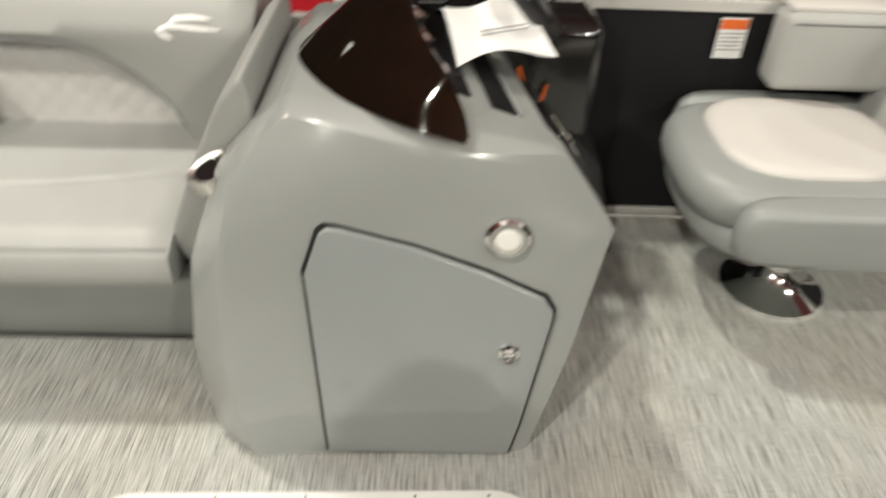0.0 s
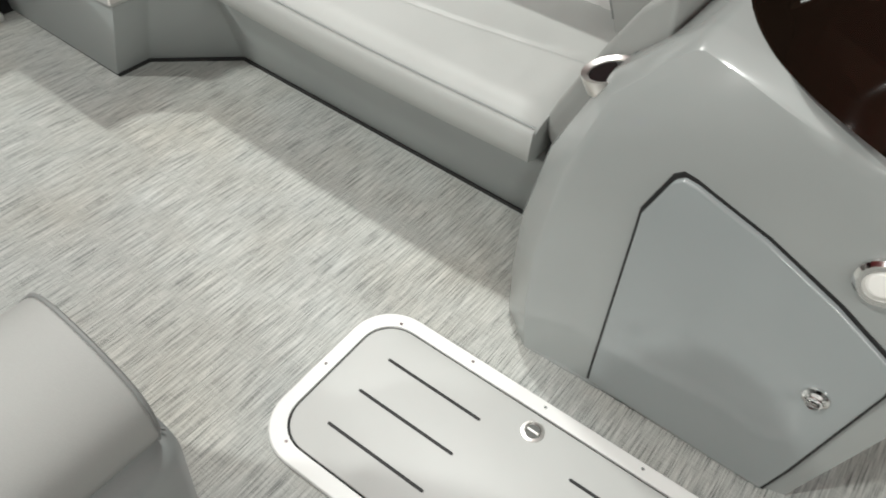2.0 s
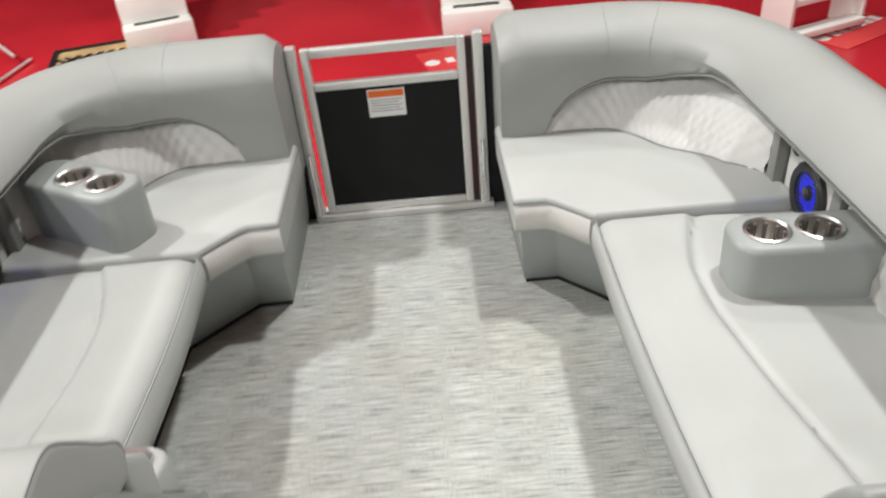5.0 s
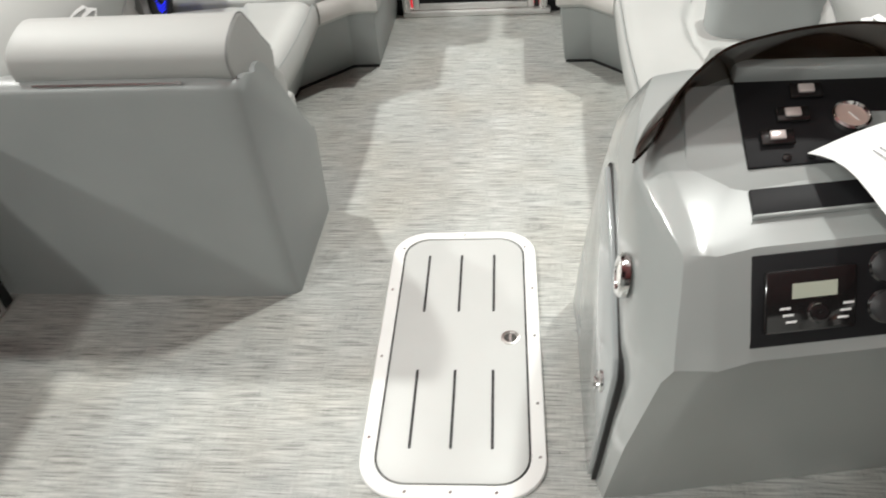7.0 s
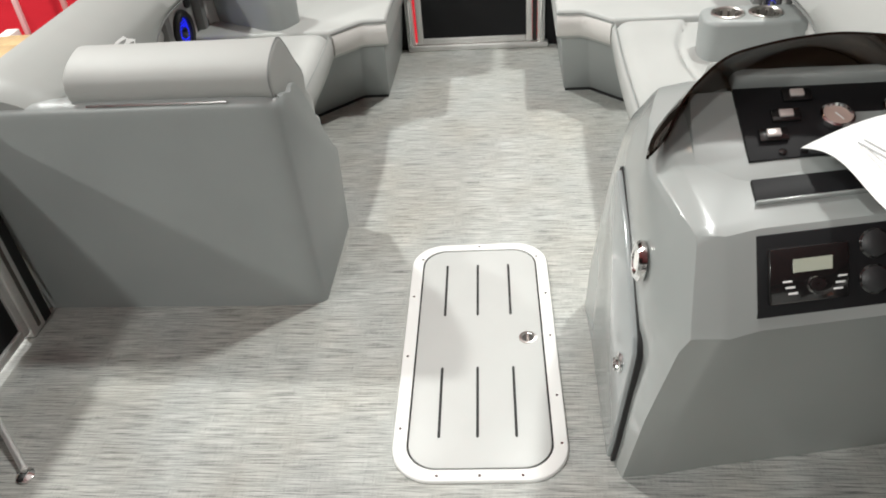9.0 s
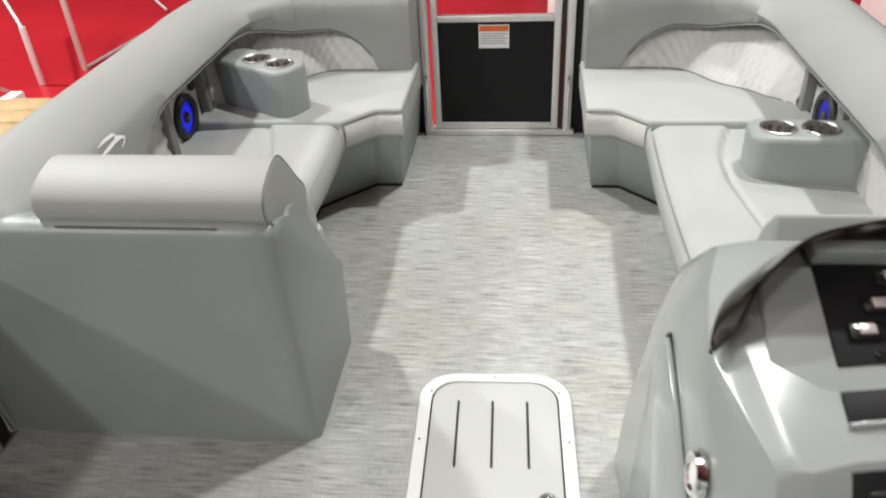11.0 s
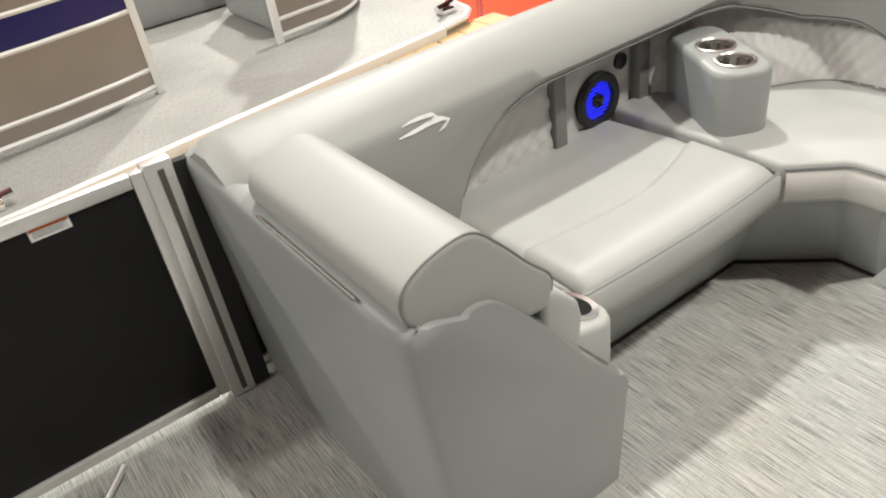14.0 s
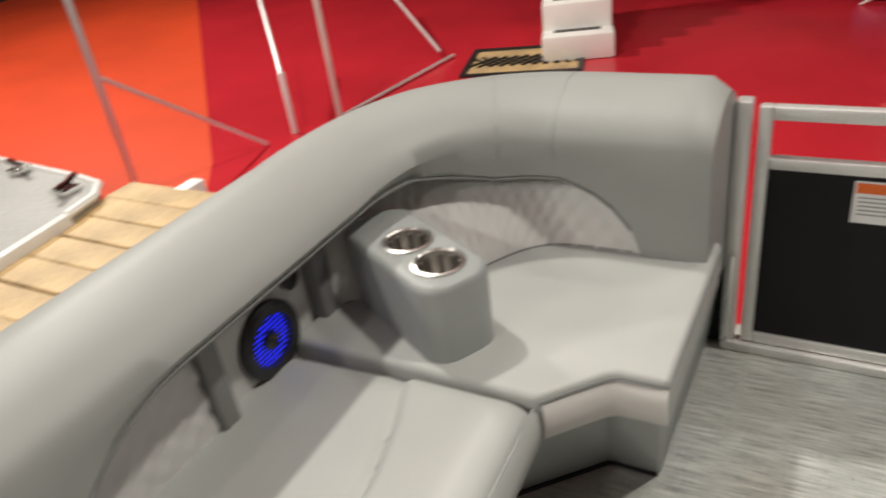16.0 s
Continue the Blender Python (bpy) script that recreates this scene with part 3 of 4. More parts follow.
def cup_armrest(centre, yaw, length, width, zt):
    root = thing("cup_armrest", "grey vinyl armrest block with two chrome cup holders", "armrest", "cup holder armrests", (*centre, 0))
    root.rotation_euler = (0, 0, radians(yaw))
    lo = rounded(-length * 0.5, length * 0.5, -width / 2, width / 2, 0.055, 5)
    cups = (-length * 0.5 + 0.085, -length * 0.5 + 0.205)
    r3 = rounded(-length * 0.5 + 0.014, length * 0.5 - 0.014, -width / 2 + 0.014, width / 2 - 0.014, 0.043, 5)
    r2 = rounded(-length * 0.5 + 0.004, length * 0.5 - 0.004, -width / 2 + 0.004, width / 2 - 0.004, 0.052, 5)
    side = loft([[(x * 0.985, y * 0.96, 0.36) for x, y in lo], [(x, y, zt - 0.018) for x, y in lo], [(x, y, zt - 0.005) for x, y in r2], [(x, y, zt) for x, y in r3]], caps=False)
    pts = [Vector(p) for p in r3]
    loops = [list(range(len(pts)))]
    for c in cups:
        loops.append(list(range(len(pts), len(pts) + 24)))
        pts += [Vector((c + 0.047 * math.cos(2 * math.pi * k / 24), 0.047 * math.sin(2 * math.pi * k / 24))) for k in range(24)]
    edges = [(lp[k], lp[(k + 1) % len(lp)]) for lp in loops for k in range(len(lp))]
    vs, _, fs, *_ = geometry.delaunay_2d_cdt(pts, edges, [], 0, 1e-6)
    keep = []
    for f in fs:
        m = sum((vs[k] for k in f), Vector((0, 0))) / len(f)
        inside = all((m - Vector((c, 0))).length > 0.0465 for c in cups)
        if inside and abs(m.x) < length / 2 and abs(m.y) < width / 2 - 0.013:
            keep.append(tuple(f))
    top = mesh_from("t", [(v.x, v.y, zt) for v in vs], keep, True)
    tmp = bpy.data.meshes.new("top")
    top.to_mesh(tmp)
    top.free()
    side.from_mesh(tmp)
    bpy.data.meshes.remove(tmp)
    bmesh.ops.remove_doubles(side, verts=side.verts, dist=1e-4)
    bmesh.ops.recalc_face_normals(side, faces=side.faces)
    part("body", side, VINYL_SHELL, root, sharp=60)
    for c in cups:
        cup = part("cup_holder", lathe([(0.0545, zt + 0.0005), (0.0545, zt + 0.004), (0.049, zt + 0.006), (0.0455, zt + 0.002), (0.042, zt - 0.07)], (c, 0, 0), caps=False), STEEL, root, "polished steel cup holder")
        part("well_floor", lathe([(0.0415, zt - 0.068), (0.001, zt - 0.067)], (c, 0, 0), n=20), STEEL, cup)
        for k in range(10):
            a = 2 * math.pi * k / 10
            part("rib", box(-0.003, 0.003, -0.004, 0.004, zt - 0.068, zt - 0.006), ALU_DARK, cup).matrix_basis = Matrix.Translation((c, 0, 0)) @ Matrix.Rotation(a, 4, "Z") @ Matrix.Translation((0.042, 0, 0))


cup_armrest((-1.655, -0.11), 241, 0.38, 0.165, 0.592)
cup_armrest((-1.148, 1.752), 87, 0.37, 0.16, 0.54)

# ---- bow gate and fences ----


def sticker(centre, w, h, normal):
    """Warning sticker: white with an orange head and grey text bars."""
    root = thing("warning_sticker", "white warning sticker with orange header", "sticker", "warning stickers", centre)
    nx = Vector(normal)
    u = Vector((-nx.y, nx.x, 0))

    def plate(name, a0, a1, b0, b1, lift, m):
        pts = [u * a + Vector((0, 0, b)) for a, b in ((a0, b0), (a1, b0), (a1, b1), (a0, b1))]
        part(name, prism([p for p in pts], [p + nx * lift for p in pts]), m, root)
    plate("backing", -w / 2, w / 2, -h / 2, h / 2, 0.0015, STICKER)
    plate("header", -w * 0.47, w * 0.47, h * 0.22, h * 0.46, 0.0025, ORANGE)
    for i in range(5):
        plate("text_bar", -w * 0.42, w * (0.42 - 0.08 * (i % 2)), h * (0.1 - 0.1 * i), h * (0.13 - 0.1 * i), 0.0022, INK)


def fence_panel(name, label, a, b, z0, z1, zmid=None, category="fence"):
    """Aluminium framed fence section between two plan points, black skin inside."""
    a, b = Vector((*a, 0)), Vector((*b, 0))
    L = (b - a).length
    yaw = math.atan2((b - a).y, (b - a).x)
    root = thing(name, label, category, at=(a.x, a.y, 0))
    root.rotation_euler = (0, 0, yaw)
    t = 0.014
    part("post", box(0, 0.03, -t, t, z0, z1, 0.005), ALU, root)
    part("post", box(L - 0.03, L, -t, t, z0, z1, 0.005), ALU, root)
    part("rail", box(0.03, L - 0.03, -t, t, z1 - 0.034, z1, 0.005), ALU, root)
    part("rail", box(0.03, L - 0.03, -t, t, z0, z0 + 0.03, 0.005), ALU, root)
    top = z1 - 0.034
    if zmid:
        part("rail", box(0.03, L - 0.03, -t, t, zmid, zmid + 0.03, 0.005), ALU, root)
        top = zmid
    part("skin", box(0.03, L - 0.03, -0.004, 0.004, z0 + 0.03, top), PANEL_BLACK, root, "matt black panel skin")
    return root


fence_panel("bow_gate", "aluminium bow gate with matt black panel and open top", (-2.285, 0.468), (-2.285, 1.042), 0.03, 0.69, 0.535, "gate")
for y0, y1 in ((0.2, 0.416), (1.105, 1.35)):
    fp = part("filler_panel", box(-2.325, -2.29, y0, y1, 0.0, 0.64, 0.003), PANEL_BLACK)
    tagged(fp, "black filler panel between sofa end and gate post", "panel", "filler panels")
tagged(part("gate_seal", box(-2.30, -2.278, 1.044, 1.066, 0.03, 0.68), RUBBER), "black rubber seal along the gate edge", "seal")
for y in (0.435, 1.086):
    p = part("gate_post", box(-2.31, -2.265, y - 0.018, y + 0.018, 0.0, 0.70, 0.005), ALU)
    tagged(p, "aluminium upright beside the bow gate", "post", "gate posts")
    h = part("door_stop", box(-2.262, -2.25, y - 0.007, y + 0.007, 0.03, 0.3, 0.003), CHROME)
    tagged(h, "slim bright latch bar on the gate post", "latch", "gate latches")
sticker((-2.279, 0.748, 0.47), 0.135, 0.105, (1, 0, 0))
tagged(part("trim", box(-2.30, -2.255, 0.42, 1.12, 0.0, 0.028, 0.006), ALU), "aluminium threshold under the bow gate", "threshold", kind="structure")

fence_panel("side_gate", "aluminium side gate with matt black panel", (-0.19, -0.515), (0.56, -0.515), 0.025, 0.70, None, "gate")
post = thing("gate_jamb", "grooved aluminium jamb beside the side gate", "post", at=(-0.225, -0.515, 0))
part("post", box(-0.03, 0.037, -0.02, 0.02, 0, 0.71, 0.006), ALU, post)
part("track", box(-0.007, 0.007, 0.018, 0.0225, 0.02, 0.69), ALU_DARK, post, "dark wavy seal in the groove")
part("seal", box(-0.075, -0.032, -0.012, 0.012, 0, 0.69), RUBBER, post, "black gap seal")
sticker((0.025, -0.510, 0.652), 0.085, 0.03, (0, 1, 0))
fence_panel("boat_fence", "aluminium fence with black skin along the deck", (0.60, -0.515), (2.6, -0.515), 0.025, 0.70)
fence_panel("boat_fence", "aluminium fence with black skin behind the helm", (2.6, 2.06), (-0.2, 2.06), 0.025, 0.70)
fence_panel("boat_fence", "aluminium fence with black skin at the stern", (2.62, -0.5), (2.62, 2.05), 0.025, 0.70)
fence_panel("boat_fence", "aluminium fence outside the sofa", (-1.75, -0.575), (-0.28, -0.575), 0.0, 0.60)
fence_panel("boat_fence", "aluminium fence outside the sofa", (-0.2, 2.125), (-1.75, 2.125), 0.0, 0.60)
sticker((0.845, 2.045, 0.60), 0.075, 0.11, (0, -1, 0))

# ---- floor hatch ----
hatch = thing("floor_hatch", "white framed locker hatch with slotted grey lid set in the deck", "hatch", at=(-0.155, 0.835, 0))
hatch.rotation_euler = (0, 0, radians(1.6))
ro = rounded(-0.455, 0.455, -0.212, 0.212, 0.10, 8)
ri = rounded(-0.423, 0.423, -0.178, 0.178, 0.075, 8)
part("frame", loft([[(x, y, 0.0) for x, y in ro], [(x, y, 0.006) for x, y in ro], [(x * 0.995, y * 0.99, 0.009) for x, y in ro], [(x, y, 0.009) for x, y in ri], [(x, y, 0.0) for x, y in ri]], caps=False), WHITE, hatch)
part("gasket", slab(rounded(-0.425, 0.425, -0.180, 0.180, 0.076, 8), 0.0005, 0.003), RUBBER, hatch)
part("lid", slab(rounded(-0.418, 0.418, -0.173, 0.173, 0.072, 8), 0.003, 0.0085, 0.002), LID, hatch, "pale grey cast lid")
for gx in (-0.345, 0.095):
    for gy in (-0.1, -0.005, 0.09):
        part("slot", slab(rounded(gx, gx + 0.235, gy - 0.0035, gy + 0.0035, 0.0034, 3), 0.0085, 0.0092), RUBBER, hatch, "narrow black slot")
lt = part("latch", lathe([(0.024, 0.008), (0.024, 0.0105), (0.018, 0.0115), (0.016, 0.009)], (-0.013, 0.134, 0), caps=False), STEEL, hatch, "flush chrome ring latch")
part("latch_cup", lathe([(0.0165, 0.0089), (0.001, 0.0088)], (-0.013, 0.134, 0)), mat("latch_grey", (0.09, 0.09, 0.085), 0.35, metal=0.6), lt, "grey recessed latch face")
part("latch_pull", box(-0.026, 0.0, 0.131, 0.137, 0.0089, 0.0105, 0.0008, 1), STEEL, lt)
for i, (x, y) in enumerate([(-0.44, 0.0), (0.44, 0.0), (-0.2, 0.197), (-0.02, 0.197), (0.2, 0.197), (0.35, 0.197), (-0.2, -0.197), (0.05, -0.197), (0.3, -0.197), (0.44, 0.1), (0.44, -0.1), (-0.38, 0.18), (-0.38, -0.18)]):
    part("screw", lathe([(0.004, 0.0085), (0.0035, 0.0098), (0.0005, 0.0098)], (x, y, 0), n=10), CHROME, hatch)

# ---- helm console ----
console = thing("helm_console", "glossy grey moulded helm console with locker door and dash", "boat console", at=(0, 1.5, 0))
CINV = Matrix.Translation((0, -1.5, 0))


def cpart(name, bm, material, label="", parent=None, sharp=35.0):
    ob = part(name, bm, material, parent or console, label, sharp)
    if parent is None:
        ob.matrix_parent_inverse = CINV
    return ob


# matching stations round the moulding: (x, z, y) on the inboard skin edge, then on the outer body
SKIN = [(0.28, 0.0, 1.172), (0.338, 0.27, 1.19), (0.378, 0.50, 1.222), (0.39, 0.542, 1.235), (0.372, 0.572, 1.236), (0.298, 0.673, 1.246), (0.287, 0.687, 1.246), (0.262, 0.694, 1.238), (0.10, 0.712, 1.197), (0.02, 0.722, 1.20), (-0.06, 0.733, 1.215), (-0.13, 0.741, 1.235), (-0.182, 0.742, 1.252), (-0.198, 0.735, 1.256), (-0.215, 0.72, 1.252), (-0.295, 0.62, 1.222), (-0.328, 0.45, 1.19), (-0.336, 0.25, 1.165), (-0.325, 0.12, 1.147), (-0.302, 0.0, 1.137)]
BODY = [(0.27, 0.0), (0.334, 0.27), (0.377, 0.50), (0.387, 0.54), (0.37, 0.568), (0.296, 0.67), (0.284, 0.684), (0.26, 0.690), (0.10, 0.740), (0.02, 0.748), (-0.06, 0.752), (-0.13, 0.752), (-0.186, 0.752), (-0.204, 0.746), (-0.222, 0.73), (-0.335, 0.61), (-0.402, 0.43), (-0.42, 0.26), (-0.412, 0.12), (-0.392, 0.0)]
BODY_Y = [1.25, 1.262, 1.285, 1.295, 1.295, 1.295, 1.29, 1.28, 1.235, 1.25, 1.275, 1.30, 1.325, 1.33, 1.33, 1.305, 1.265, 1.24, 1.222, 1.207]


def skin_y(z):
    return 1.151 + 0.05 * z


def shear(x, y):
    return x - 0.17 * (y - 1.23) if x > 0.2 else x - 0.17 * (y - 1.23) * max(0, (x + 0.1) / 0.3) if x > -0.1 else x


crings = []
for k in (0.5, 0.68, 0.8, 0.88, 0.95, 1.0):
    ring = []
    for x, z, y in SKIN:
        zz = 0.35 + (z - 0.35) * k if z > 0.01 else 0.0
        ring.append((x * k, skin_y(zz) + (y - skin_y(z)) * ((k - 0.5) / 0.5) ** 2.6, zz))
    crings.append(ring)
for f in (0.12, 0.88):
    crings.append([(a[0] + (b[0] - a[0]) * f, a[2] + (y - a[2]) * (f * 0.85 + 0.15 * f * f), a[1] + (b[1] - a[1]) * f + 0.004 * math.sin(math.pi * f)) for a, b, y in zip(SKIN, BODY, BODY_Y)])
crings.append([(b[0], y + 0.006, b[1]) for b, y in zip(BODY, BODY_Y)])
for y in (1.36, 1.5, 1.65, 1.78):
    crings.append([(shear(q[0], y), y, q[1]) for q in BODY])
crings.append([(shear(q[0] * 0.93, 1.86), 1.86, q[1] * 0.94) for q in BODY])
cpart("body", loft(crings), GELCOAT, sharp=33)
binnacle = [(0.20, 0.68), (0.20, 0.7085), (-0.045, 0.790), (-0.062, 0.794), (-0.085, 0.789), (-0.11, 0.76), (-0.115, 0.70)]
bl = [(max(shear(x, 1.285), -0.045 - (0.8 - z) * 0.1), 1.285 if z > 0.73 else 1.262, z) for x, z in binnacle]
bh = [(shear(x, 1.80), 1.80, z) for x, z in binnacle]
cpart("binnacle", prism(bl, bh, 0.010, 3), GELCOAT, "raised grey moulding round the gauges", sharp=40)

DOOR = [(-0.146, 0.014), (0.234, 0.014), (0.25, 0.10), (0.286, 0.375), (0.287, 0.402), (0.268, 0.432), (0.16, 0.486), (0.03, 0.537), (-0.10, 0.572), (-0.124, 0.574), (-0.138, 0.562), (-0.168, 0.475), (-0.166, 0.44), (-0.148, 0.05)]


def on_side(pts, lift):
    return [(x, skin_y(z) - lift, z) for x, z in pts]


def grown(pts, k):
    cx, cz = sum(p[0] for p in pts) / len(pts), sum(p[1] for p in pts) / len(pts)
    return [(x + k * (1 if x > cx else -1) * min(1, abs(x - cx) / 0.1), z + k * (1 if z > cz else -1) * min(1, abs(z - cz) / 0.15)) for x, z in pts]


cpart("door_gasket", prism(on_side(grown(DOOR, 0.006), -0.01), on_side(grown(DOOR, 0.006), 0.0012)), RUBBER, "black gap round the locker door")
door = cpart("door", prism(on_side(DOOR, -0.01), on_side(DOOR, 0.011), 0.005, 3), GELCOAT_DOOR, "grey moulded locker door")
cpart("lock", lathe([(0.022, 0.0), (0.022, 0.006), (0.016, 0.009), (0.014, 0.004), (0.001, 0.005)], (0.213, skin_y(0.305) - 0.010, 0.305), (0, -1, 0)), CHROME, "round chrome lock", door)
cpart("lock_ring", tube([(0.213 + 0.013 * math.cos(a / 8 * math.pi), skin_y(0.3) - 0.024, 0.302 + 0.013 * math.sin(a / 8 * math.pi)) for a in range(17)], 0.002, 5), CHROME, "small pull ring", door)
vent = cpart("light_rim", lathe([(0.04, -0.004), (0.04, 0.005), (0.034, 0.011), (0.026, 0.011), (0.022, 0.003), (0.001, 0.003)], (0.19, skin_y(0.56) - 0.002, 0.56), (0, -1, 0.1)), CHROME, "round chrome courtesy light")
cpart("lens", lathe([(0.023, 0.004), (0.018, 0.009), (0.001, 0.01)], (0.19, skin_y(0.56) - 0.002, 0.56), (0, -1, 0.1)), STEPWHITE, "white lens", vent)
cup = cpart("cup_holder", lathe([(0.03, -0.06), (0.038, 0.0), (0.05, 0.004), (0.05, -0.004), (0.045, -0.03)], (-0.345, 1.318, 0.60), (-0.35, -0.1, 1), caps=False), STEEL, "chrome cup holder on the console front")
cpart("cup_well", lathe([(0.0365, -0.002), (0.031, -0.035), (0.001, -0.036)], (-0.345, 1.318, 0.60), (-0.35, -0.1, 1)), GLOSS_BLACK, "dark cup holder well", cup)


def on_face(p, q, t, y, lift):
    """A point on the swept face between profile points p and q."""
    x, z = p[0] + (q[0] - p[0]) * t, p[1] + (q[1] - p[1]) * t
    nx, nz = -(q[1] - p[1]), (q[0] - p[0])
    k = math.hypot(nx, nz)
    sg = 1 if nx + nz > 0 else -1
    return (shear(x, y) + sg * nx / k * lift, y, z + sg * nz / k * lift)


def plate(name, p, q, t0, t1, y0, y1, lo, hi, material, label="", parent=None, r=0.002):
    a = [on_face(p, q, t, y, lo) for t, y in ((t0, y0), (t1, y0), (t1, y1), (t0, y1))]
    b = [on_face(p, q, t, y, hi) for t, y in ((t0, y0), (t1, y0), (t1, y1), (t0, y1))]
    return cpart(name, prism(a, b, r), material, label, parent)


D0, D1 = (-0.06, 0.80), (0.285, 0.685)
plate("dash_panel", D0, D1, 0.04, 0.585, 1.367, 1.79, -0.02, 0.0035, PANEL_BLACK, "textured black gauge panel")
plate("dash_slot", D0, D1, 0.705, 0.85, 1.362, 1.79, -0.02, 0.003, PANEL_BLACK, "black recessed tray")
plate("tray_lip", D0, D1, 0.845, 0.862, 1.36, 1.79, -0.004, 0.007, GELCOAT, "thin grey lip under the tray", None, 0.003)
E0, E1 = (0.284, 0.684), (0.387, 0.54)
stereo = plate("stereo_panel", E0, E1, 0.07, 0.88, 1.35, 1.70, -0.02, 0.004, PANEL_BLACK, "black radio panel")
radio = plate("radio", E0, E1, 0.21, 0.76, 1.367, 1.508, 0.004, 0.02, GLOSS_BLACK, "gloss black marine radio", stereo, 0.006)
plate("radio_screen", E0, E1, 0.33, 0.46, 1.408, 1.476, 0.02, 0.0215, LCD, "pale lcd screen", stereo, 0)
ED = Vector((E0[1] - E1[1], 0, E1[0] - E0[0])).normalized()
kn = on_face(E0, E1, 0.60, 1.448, 0.02)
cpart("radio_knob", lathe([(0.014, 0), (0.013, 0.010), (0.009, 0.011), (0.001, 0.009)], kn, ED), GLOSS_BLACK, "round volume knob", stereo)
cpart("knob_ring", lathe([(0.0145, 0.0), (0.0155, 0.004), (0.0142, 0.0065)], kn, ED, caps=False), CHROME, "bright ring round the knob", stereo)
for t, y in ((0.53, 1.398), (0.59, 1.403), (0.65, 1.408), (0.53, 1.494), (0.59, 1.49), (0.65, 1.486)):
    plate("radio_button", E0, E1, t, t + 0.018, y - 0.008, y + 0.008, 0.02, 0.0212, STICKER, "", stereo, 0)
for t in (0.27, 0.62):
    c = on_face(E0, E1, t, 1.555, 0.004)
    sk = cpart("socket", lathe([(0.024, 0), (0.024, 0.008), (0.018, 0.012), (0.001, 0.012)], c, ED), BLACK, "round socket cover", stereo)
    cpart("socket_ring", lathe([(0.0245, 0.002), (0.0265, 0.006), (0.023, 0.009)], c, ED, caps=False), GLOSS_BLACK, "", stereo)
for t, y in ((0.13, 1.482), (0.285, 1.452), (0.425, 1.42)):
    sw = plate("switch", D0, D1, t - 0.045, t + 0.045, y - 0.027, y + 0.027, 0.004, 0.012, GLOSS_BLACK, "black rocker switch")
    plate("rocker", D0, D1, t - 0.026, t + 0.026, y - 0.014, y + 0.012, 0.012, 0.018, ROCKER, "rocker face with pale glare in its colour", sw)
DD = Vector((D0[1] - D1[1], 0, D1[0] - D0[0])).normalized()
for y in (1.43, 1.47):
    cpart("indicator", lathe([(0.007, 0.0), (0.007, 0.003), (0.001, 0.005)], on_face(D0, D1, 0.545, y, 0.004), DD, n=14), GLOSS_BLACK, "small dark indicator lamp")
for t, y in ((0.32, 1.545), (0.30, 1.662)):
    c = on_face(D0, D1, t, y, 0.004)
    g = cpart("gauge", lathe([(0.031, 0), (0.031, 0.010), (0.027, 0.013), (0.024, 0.007), (0.001, 0.007)], c, DD), CHROME, "round gauge with chrome bezel")
    cpart("gauge_face", lathe([(0.0245, 0.0075), (0.001, 0.008)], c, DD), GAUGE, "pale copper gauge face", g)
    cpart("needle", tube([Vector(c) + DD * 0.0095 + Vector((0.012, 0.008, -0.004)), Vector(c) + DD * 0.0095 - Vector((0.005, 0.004, -0.002))], 0.0012, 4), STICKER, "", g)
# windscreen
base = [(0.108, 1.183, 0.738), (0.06, 1.197, 0.745), (0.0, 1.222, 0.751), (-0.05, 1.256, 0.753), (-0.10, 1.302, 0.753), (-0.152, 1.372, 0.752), (-0.192, 1.45, 0.752), (-0.205, 1.52, 0.752)]
tops = [(0.112, 1.186, 0.748), (0.102, 1.214, 0.782), (0.07, 1.245, 0.838), (0.036, 1.287, 0.872), (0.018, 1.33, 0.898), (0.01, 1.385, 0.912), (0.004, 1.45, 0.922), (0.0, 1.52, 0.926)]
base += [(x, 3.04 - y, z) for x, y, z in base[-2::-1]]
tops += [(x, 3.04 - y, z) for x, y, z in tops[-2::-1]]
mid = [((a[0] + b[0]) / 2 - 0.006, (a[1] + b[1]) / 2, (a[2] + b[2]) / 2) for a, b in zip(base, tops)]
ws = loft([smooth_line(base), smooth_line(mid), smooth_line(tops)], closed=False, caps=False)
bmesh.ops.solidify(ws, geom=ws.faces[:], thickness=0.005)
cpart("windscreen", ws, SMOKED, "low curved smoked acrylic windscreen")
hood = [(-0.118, 0.785), (-0.092, 0.822), (-0.066, 0.818), (-0.07, 0.784)]
cpart("dash_hood", side_slab(hood, 1.372, 1.77, 0.006), GELCOAT, "grey lip over the gauges")

# steering wheel, throttle and paper
wheel = thing("steering_wheel", "black three spoke steering wheel", "steering wheel", at=(0.17, 1.77, 0.80))
ax = Vector((0.75, 0, 0.66)).normalized()
wa, wb = Vector((0, 1, 0)), ax.cross(Vector((0, 1, 0)))
part("rim", tube([0.165 * (math.cos(2 * math.pi * k / 28) * wa + math.sin(2 * math.pi * k / 28) * wb) + ax * 0.06 for k in range(29)], 0.014, 8), BLACK, wheel)
for k in range(3):
    a = 2 * math.pi * k / 3 + 0.5
    part("spoke", tube([ax * 0.03, 0.16 * (math.cos(a) * wa + math.sin(a) * wb) + ax * 0.06], 0.01, 6), GLOSS_BLACK, wheel)
part("hub", lathe([(0.03, -0.14), (0.035, 0.0), (0.045, 0.03), (0.03, 0.05), (0.001, 0.052)], (0, 0, 0), ax), GLOSS_BLACK, wheel)
paper = thing("paper_sheet", "white printed paper sheet lying on the helm", "paper", at=(0.10, 1.462, 0.748))
